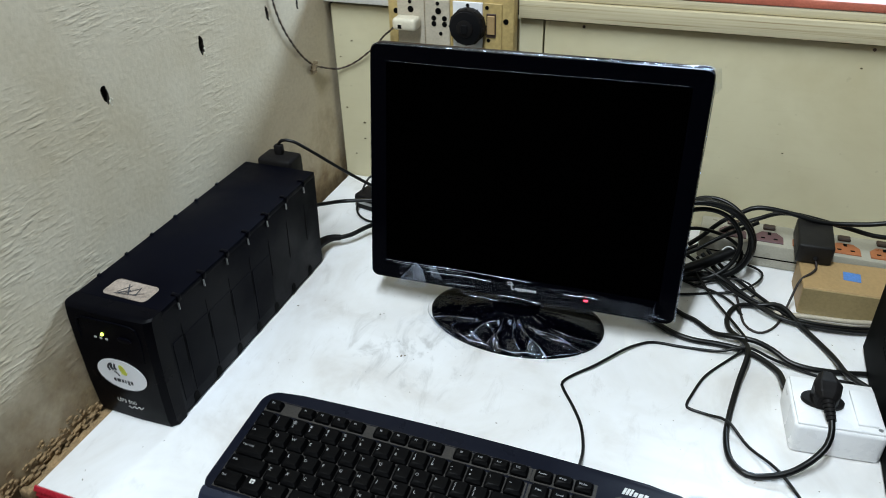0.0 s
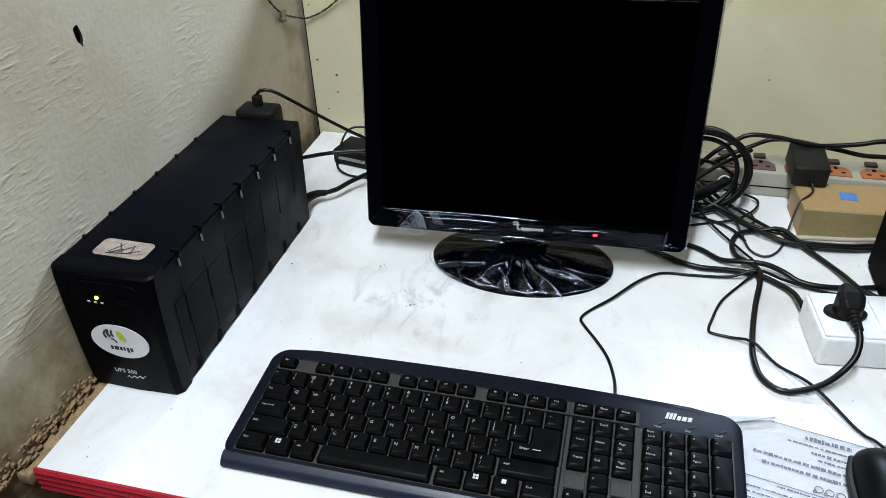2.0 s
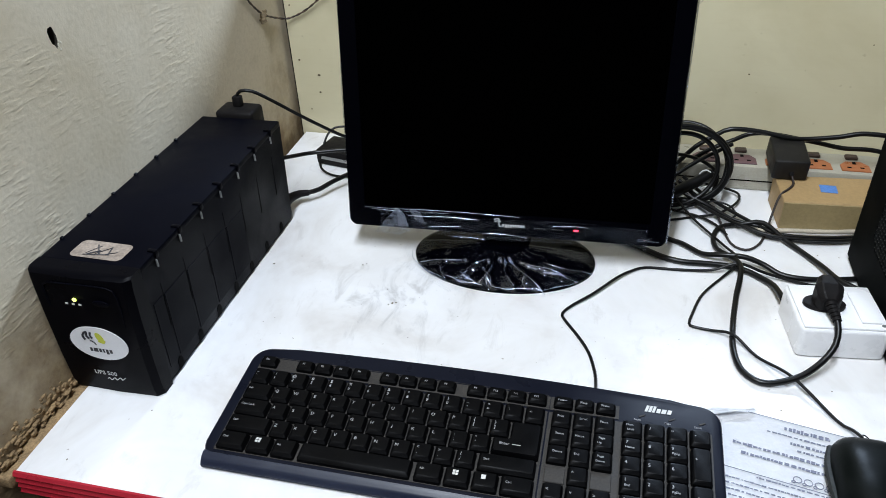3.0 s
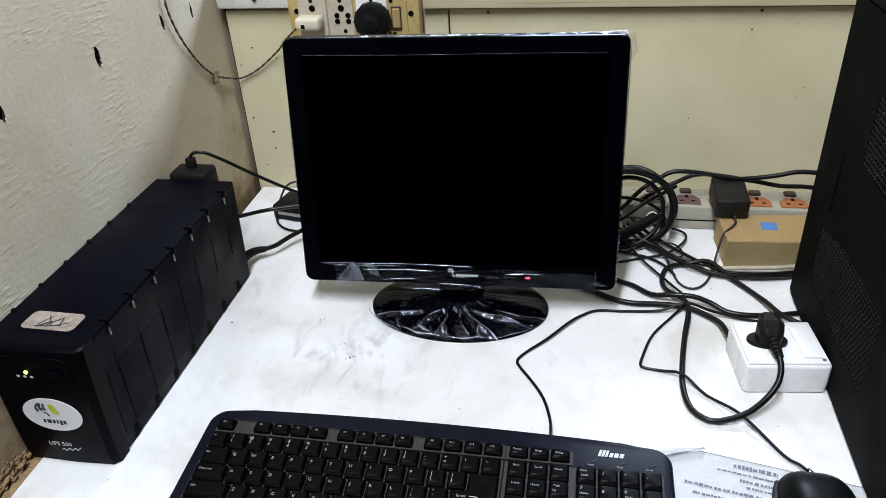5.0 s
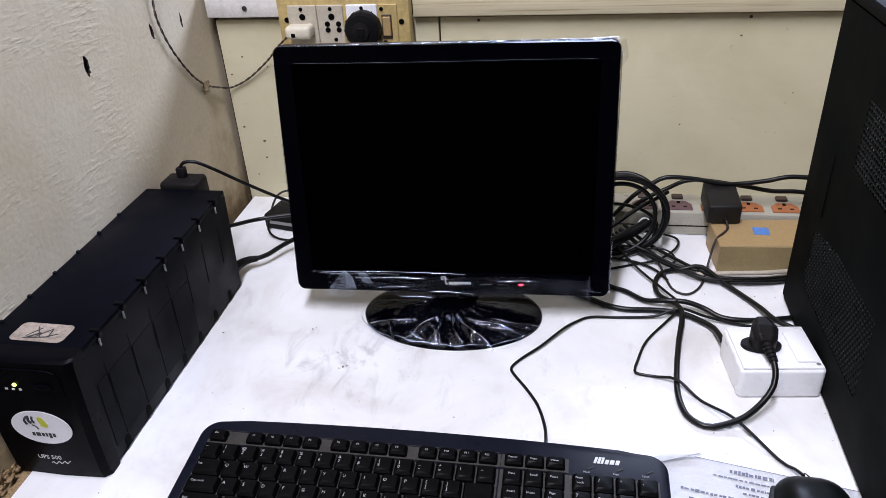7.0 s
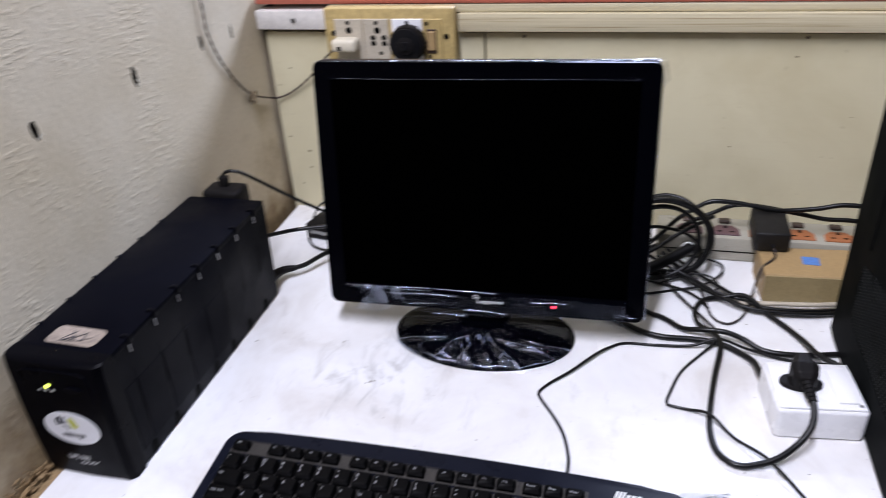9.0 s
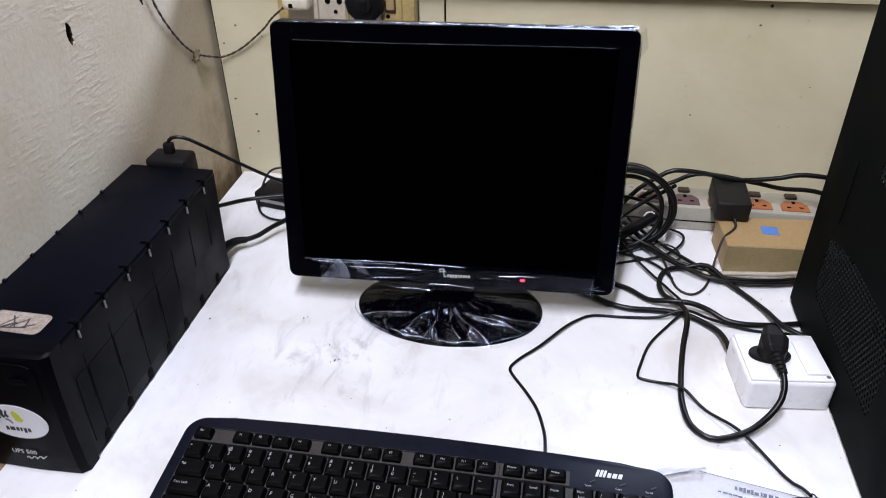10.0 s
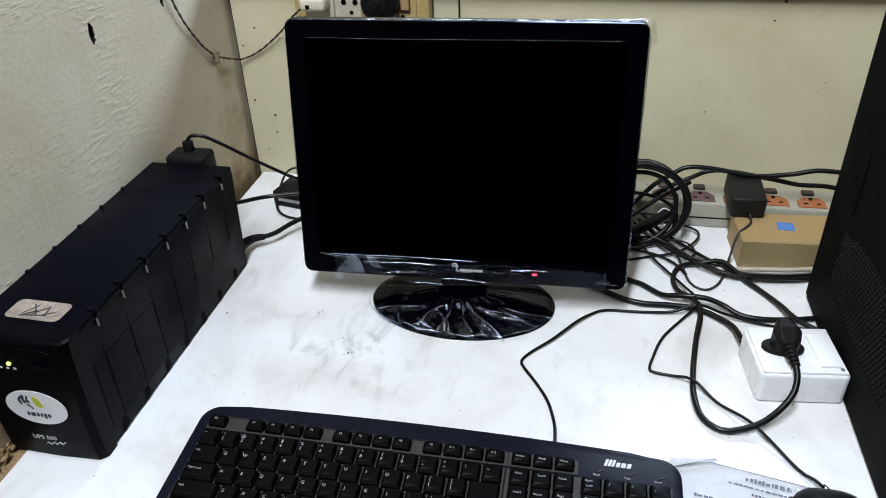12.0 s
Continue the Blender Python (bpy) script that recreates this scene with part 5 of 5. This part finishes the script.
cable("computer_cable", [(0.58, -0.09, 0.758), (0.607, -0.075, 0.768), (0.632, -0.07, 0.792), (0.668, -0.062, 0.810), (0.704, -0.060, 0.824), (0.771, -0.064, 0.818), (0.808, -0.067, 0.813), (0.856, -0.070, 0.812), (0.93, -0.08, 0.79)], 0.0031, "black cable behind the adapter")
cable("adapter_cable", [(0.7405, -0.127, 0.799), (0.7425, -0.137, 0.7925), (0.736, -0.150, 0.7922), (0.7240, -0.163, 0.7875), (0.7165, -0.178, 0.766), (0.708, -0.205, 0.7535), (0.697, -0.228, 0.752), (0.682, -0.240, 0.752), (0.666, -0.228, 0.752), (0.657, -0.188, 0.7545), (0.650, -0.150, 0.756)], 0.0015, "thin dark brown adapter cord", M_TWIST2)
cable("signal_cable", [(0.56, -0.195, 0.753), (0.589, -0.187, 0.7519), (0.622, -0.174, 0.7519), (0.655, -0.165, 0.756), (0.680, -0.135, 0.757), (0.684, -0.112, 0.757), (0.668, -0.099, 0.757), (0.640, -0.105, 0.765)], 0.0016, "thin black signal cable on the desk")
for k, (dx, dy, r) in enumerate(((0, 0, 0.0030), (0.006, 0.012, 0.0024), (-0.006, -0.010, 0.0020))):
    cable("bundled_cable", [(0.605 + dx, -0.110 + dy, 0.770), (0.628 + dx, -0.132 + dy, 0.760), (0.659 + dx, -0.165 + dy, 0.7555 + 0.002 * k), (0.704 + dx, -0.203 + dy * 0.5, 0.7545 + 0.0025 * k), (0.737, -0.211 + dy * 0.4, 0.7545 + 0.002 * k), (0.785, -0.207 + dy * 0.4, 0.754 + 0.002 * k), (0.83, -0.192 + dy * 0.4, 0.754)], r, "black cable trailing towards the computer", group="cables trailing to the computer")
cable("pale_cable", [(0.70, -0.195, 0.7535), (0.737, -0.1965, 0.758), (0.785, -0.193, 0.759), (0.815, -0.184, 0.757), (0.85, -0.181, 0.755)], 0.0030, "dusty pale cable along the card box", M_GREYCAB)
# the coil behind the monitor
for k in range(5):
    a0, tl = 0.25 * k, 0.008 * k
    pts = []
    for j in range(17):
        a = math.pi + 2 * math.pi * j / 16 * 0.97 + 0.25 * a0
        r1, r2 = 0.052 + 0.0045 * ((k * 7) % 4), 0.045 + 0.004 * ((k * 3) % 4)
        pts.append((0.597 + r1 * math.cos(a) + 0.003 * k, -0.128 + 0.016 * math.sin(a) + 0.006 * (k - 2) + 0.012 * math.cos(a + k), max(0.802 + r2 * math.sin(a), 0.7545)))
    cable("coiled_cable", pts, 0.0031, "black cable coiled and tied behind the monitor", group="coils behind the monitor")
# stray strands that leave the coil
for k, pts in enumerate(([(0.55, -0.13, 0.80), (0.585, -0.118, 0.812), (0.615, -0.108, 0.806), (0.640, -0.100, 0.792), (0.655, -0.100, 0.775), (0.650, -0.118, 0.760)],
                         [(0.55, -0.155, 0.772), (0.590, -0.135, 0.786), (0.622, -0.115, 0.802), (0.650, -0.098, 0.812), (0.668, -0.085, 0.817)],
                         [(0.555, -0.15, 0.758), (0.592, -0.160, 0.7535), (0.628, -0.172, 0.7535), (0.650, -0.190, 0.7535), (0.662, -0.212, 0.7535)],
                         [(0.548, -0.12, 0.785), (0.580, -0.128, 0.778), (0.612, -0.142, 0.768), (0.640, -0.156, 0.762), (0.668, -0.178, 0.758), (0.70, -0.190, 0.757)],
                         [(0.60, -0.165, 0.7535), (0.625, -0.150, 0.756), (0.652, -0.142, 0.760), (0.672, -0.150, 0.758), (0.676, -0.166, 0.7545), (0.664, -0.176, 0.7535)])):
    cable("stray_cable", pts, (0.0024, 0.0028, 0.0017, 0.0022, 0.0013)[k], "black cable strand leaving the coil", group="strands leaving the coil")
cable("coil_neck", [(0.560, -0.165, 0.760), (0.590, -0.150, 0.768), (0.622, -0.128, 0.777), (0.645, -0.112, 0.784)], 0.0075, "thick tied bundle of black cable")
solid("cable_tie", tube([(0.637 + 0.009 * math.cos(a), -0.118 + 0.004 * math.sin(a) - 0.002, 0.781 + 0.0105 * math.sin(a)) for a in [2 * math.pi * k / 12 for k in range(13)]], 0.0010, 6), M_TIE, "white twist tie round the coil", "cable tie")

# cables at the battery unit
wall_adapter = thing("wall_adapter", (0.041, -0.245, 0.88), "black adapter plugged into the back of the battery unit", "adapter")
part("housing", box(0.0165, 0.068, -0.2625, -0.228, 0.862, 0.9010, 0.005, 3), M_PLUG, wall_adapter)
part("cord_boot", box(0.0345, 0.0465, -0.246, -0.236, 0.9000, 0.9145, 0.0025, 2), M_PLUG, wall_adapter)
cable("adapter_lead", [(0.0405, -0.241, 0.9140), (0.046, -0.240, 0.9205), (0.060, -0.236, 0.9195), (0.081, -0.228, 0.905), (0.115, -0.216, 0.879), (0.152, -0.203, 0.853), (0.19, -0.19, 0.83), (0.24, -0.18, 0.80)], 0.0022, "black adapter lead bowing down behind the monitor")
cable("battery_lead", [(0.088, -0.262, 0.838), (0.100, -0.240, 0.832), (0.118, -0.215, 0.826), (0.158, -0.200, 0.826), (0.21, -0.18, 0.82)], 0.0027, "black lead from the battery unit")
bplug = thing("battery_plug", (0.09, -0.24, 0.765), "black plug in the back of the battery unit", "plug")
part("boot", tube([(0.085, -0.2625, 0.7665), (0.088, -0.240, 0.7665), (0.096, -0.226, 0.7665), (0.108, -0.219, 0.766)], lambda f: 0.0085 - 0.0042 * f, 12, 0.003), M_PLUG, bplug)
cable("battery_lead", [(0.106, -0.220, 0.766), (0.119, -0.208, 0.766), (0.136, -0.180, 0.768), (0.165, -0.15, 0.77), (0.22, -0.13, 0.77)], 0.0033, "thick black lead from the battery unit")
cable("thin_loop", [(0.16, -0.06, 0.785), (0.115, -0.060, 0.792), (0.090, -0.070, 0.790), (0.083, -0.095, 0.772), (0.088, -0.125, 0.758), (0.11, -0.142, 0.753), (0.15, -0.145, 0.752)], 0.0017, "thin black cord loop beside the hub")
hub = thing("usb_hub", (0.115, -0.085, 0.75), "small black box hub behind the monitor", "hub")
part("case", box(-0.032, 0.032, -0.026, 0.026, 0.0003, 0.024, 0.003, 2, pose(0.112, -0.088, 0.75, 0, 0, -12)), M_PLUG, hub)
part("slot", box(-0.024, 0.024, -0.0266, -0.0255, 0.010, 0.015, m=pose(0.112, -0.088, 0.75, 0, 0, -12)), M_STEEL, hub)

# twisted pair looping across the wall to the white plug
core = smooth_path([(0.004, -0.150, 1.140), (0.004, -0.147, 1.108), (0.004, -0.148, 1.078), (0.004, -0.131, 1.036), (0.004, -0.096, 0.990), (0.0045, -0.062, 0.962), (0.006, -0.025, 0.945), (0.018, -0.006, 0.939), (0.048, -0.005, 0.953), (0.085, -0.010, 0.982), (0.108, -0.03, 1.004), (0.128, -0.048, 1.020), (0.141, -0.056, 1.030)], 0.003)
twist = thing("twisted_wire", (0.004, -0.06, 0.96), "old brown twisted-pair wire looping across the wall", "wire")
for s, mat in ((0, M_TWIST), (math.pi, M_TWIST2)):
    pts = []
    for i, q in enumerate(core):
        way = (core[min(i + 1, len(core) - 1)] - core[max(i - 1, 0)]).normalized()
        a = way.cross(Vector((1, 0, 0.2))).normalized()
        b = way.cross(a)
        t = i * 0.75 + s
        pts.append(q + (a * math.cos(t) + b * math.sin(t)) * 0.0008)
    part("strand", tube(pts, 0.00095, 6, raw=True), mat, twist)
bm = bmesh.new()
rng = random.Random(5)
for k in range(14):
    f = k / 13
    bmesh.ops.create_cube(bm, size=rng.uniform(0.0050, 0.0075), matrix=pose(0.004 + rng.uniform(0, 0.003), -0.0605 - 0.006 * f + rng.uniform(-0.002, 0.002), 0.963 - 0.011 * f + rng.uniform(-0.002, 0.002), rng.uniform(0, 90), rng.uniform(0, 90), 0) @ Matrix.Diagonal((0.5, 1, 1.2, 1)))
part("taped_joint", bm, M_TAG, twist, "ragged lump of old tan tape", smooth=False)

# ---- computer tower ----
TX, TY0, TY1, TZ1 = 0.7965, -0.655, -0.235, 1.127
tower = thing("computer_tower", (0.89, -0.44, 0.75), "black steel computer tower with perforated side vents", "computer")


def inside(y, z):
    """The two vent fields of the side."""
    t = (-0.290 - y) / 0.195                     # 0 at the back edge of the lower field, 1 at its front edge
    low = 0 < t < 1 and 0.805 + 0.015 * max(0, 1 - 10 * t) < z < 0.880 + 0.020 * min(1, 2 * t)
    up = -0.475 < y < -0.352 and 0.980 < z < 1.056
    return low or up


pit_r, step = 0.0026, 0.0062
cells = []
row = 0
z = 0.804
while z < 1.06:
    y = -0.482 + (step / 2 if row % 2 else 0)
    while y < -0.28:
        if inside(y, z):
            cells.append((y, z))
        y += step
    z += step * 0.866
    row += 1
# perforated panel: hexagons with a round hole each
def perforated(cells):
    bm = bmesh.new()
    s = step / math.sqrt(3)
    for y, z in cells:
        outer = [bm.verts.new((TX, y + s * math.sin(a), z + s * math.cos(a))) for a in [math.pi / 3 * k for k in range(6)]]
        inner = [bm.verts.new((TX + 0.0009, y + pit_r * math.sin(a), z + pit_r * math.cos(a))) for a in [math.pi / 3 * k for k in range(6)]]
        deep = [bm.verts.new((TX + 0.0016, v.co.y, v.co.z)) for v in inner]
        for k in range(6):
            j = (k + 1) % 6
            bm.faces.new((outer[k], outer[j], inner[j], inner[k]))
            bm.faces.new((inner[k], inner[j], deep[j], deep[k]))
    bmesh.ops.remove_doubles(bm, verts=list(bm.verts), dist=0.0001)
    return bm


part("vent", perforated([c for c in cells if c[1] < 0.93]), M_VENT, tower, "perforated black vent", smooth=False)
part("vent", perforated([c for c in cells if c[1] > 0.93]), M_VENT, tower, "perforated black vent", smooth=False)


def side_panel():
    """The side sheet round the vents, with the outlines of the two fields cut out of it."""
    bm = bmesh.new()
    edges = []

    def loop(pts):
        vs = [bm.verts.new((TX, y, z)) for y, z in pts]
        return [bm.edges.new((vs[i], vs[(i + 1) % len(vs)])) for i in range(len(vs))]

    edges += loop([(TY0, 0.757), (TY1, 0.757), (TY1, 1.112), (TY0, 1.112)])
    for sel in (lambda q: q[1] < 0.93, lambda q: q[1] > 0.93):
        pts = [c for c in cells if sel(c)]
        rows = {}
        for y, z in pts:
            rows.setdefault(round(z, 5), []).append(y)
        zs = sorted(rows)
        right = [(max(rows[q]) + step * 0.30, q) for q in zs]
        left = [(min(rows[q]) - step * 0.30, q) for q in reversed(zs)]
        edges += loop(right + left)
    bmesh.ops.triangle_fill(bm, use_beauty=True, edges=edges)
    return bm


part("side_panel", side_panel(), M_TOWER, tower, "black steel side panel", smooth=False)
part("chassis", join(box(TX + 0.001, 0.985, TY1 - 0.004, TY1, 0.757, 1.112, 0.0015, 1), box(TX + 0.001, 0.985, TY0, TY0 + 0.03, 0.757, 1.112, 0.0015, 1), box(0.981, 0.985, TY0 + 0.03, TY1 - 0.004, 0.757, 1.112), box(TX + 0.001, 0.981, TY0 + 0.03, TY1 - 0.004, 0.757, 0.760)), M_TOWER, tower, "black steel chassis")
part("top_cover", box(TX - 0.0012, 0.986, TY0 - 0.002, TY1 + 0.001, 1.1128, TZ1, 0.003, 2), M_TOWER, tower, "black top cover")
part("base_rail", box(TX + 0.002, 0.984, TY0, TY1 - 0.001, 0.7503, 0.7568, 0.001, 1), M_TOWER, tower)
part("handle_dent", prism(round_rect(0.072, 0.006, 0.0029), 0, 0.0008, m=pose(TX - 0.0001, -0.3035, 0.900, 0, -90, 0)), M_SLOT, tower)
# added pale plates that stand in for light showing through the vent holes
part("vent_light_plate", box(TX + 0.0021, 0.90, -0.388, -0.325, 0.970, 1.070), M_VENTLIGHT, tower, "pale plate added behind the upper vent for its bright holes")
part("vent_light_plate", box(TX + 0.0021, 0.86, -0.305, -0.276, 0.862, 0.895), M_VENTLIGHT, tower, "pale plate added behind the lower vent for its bright holes")
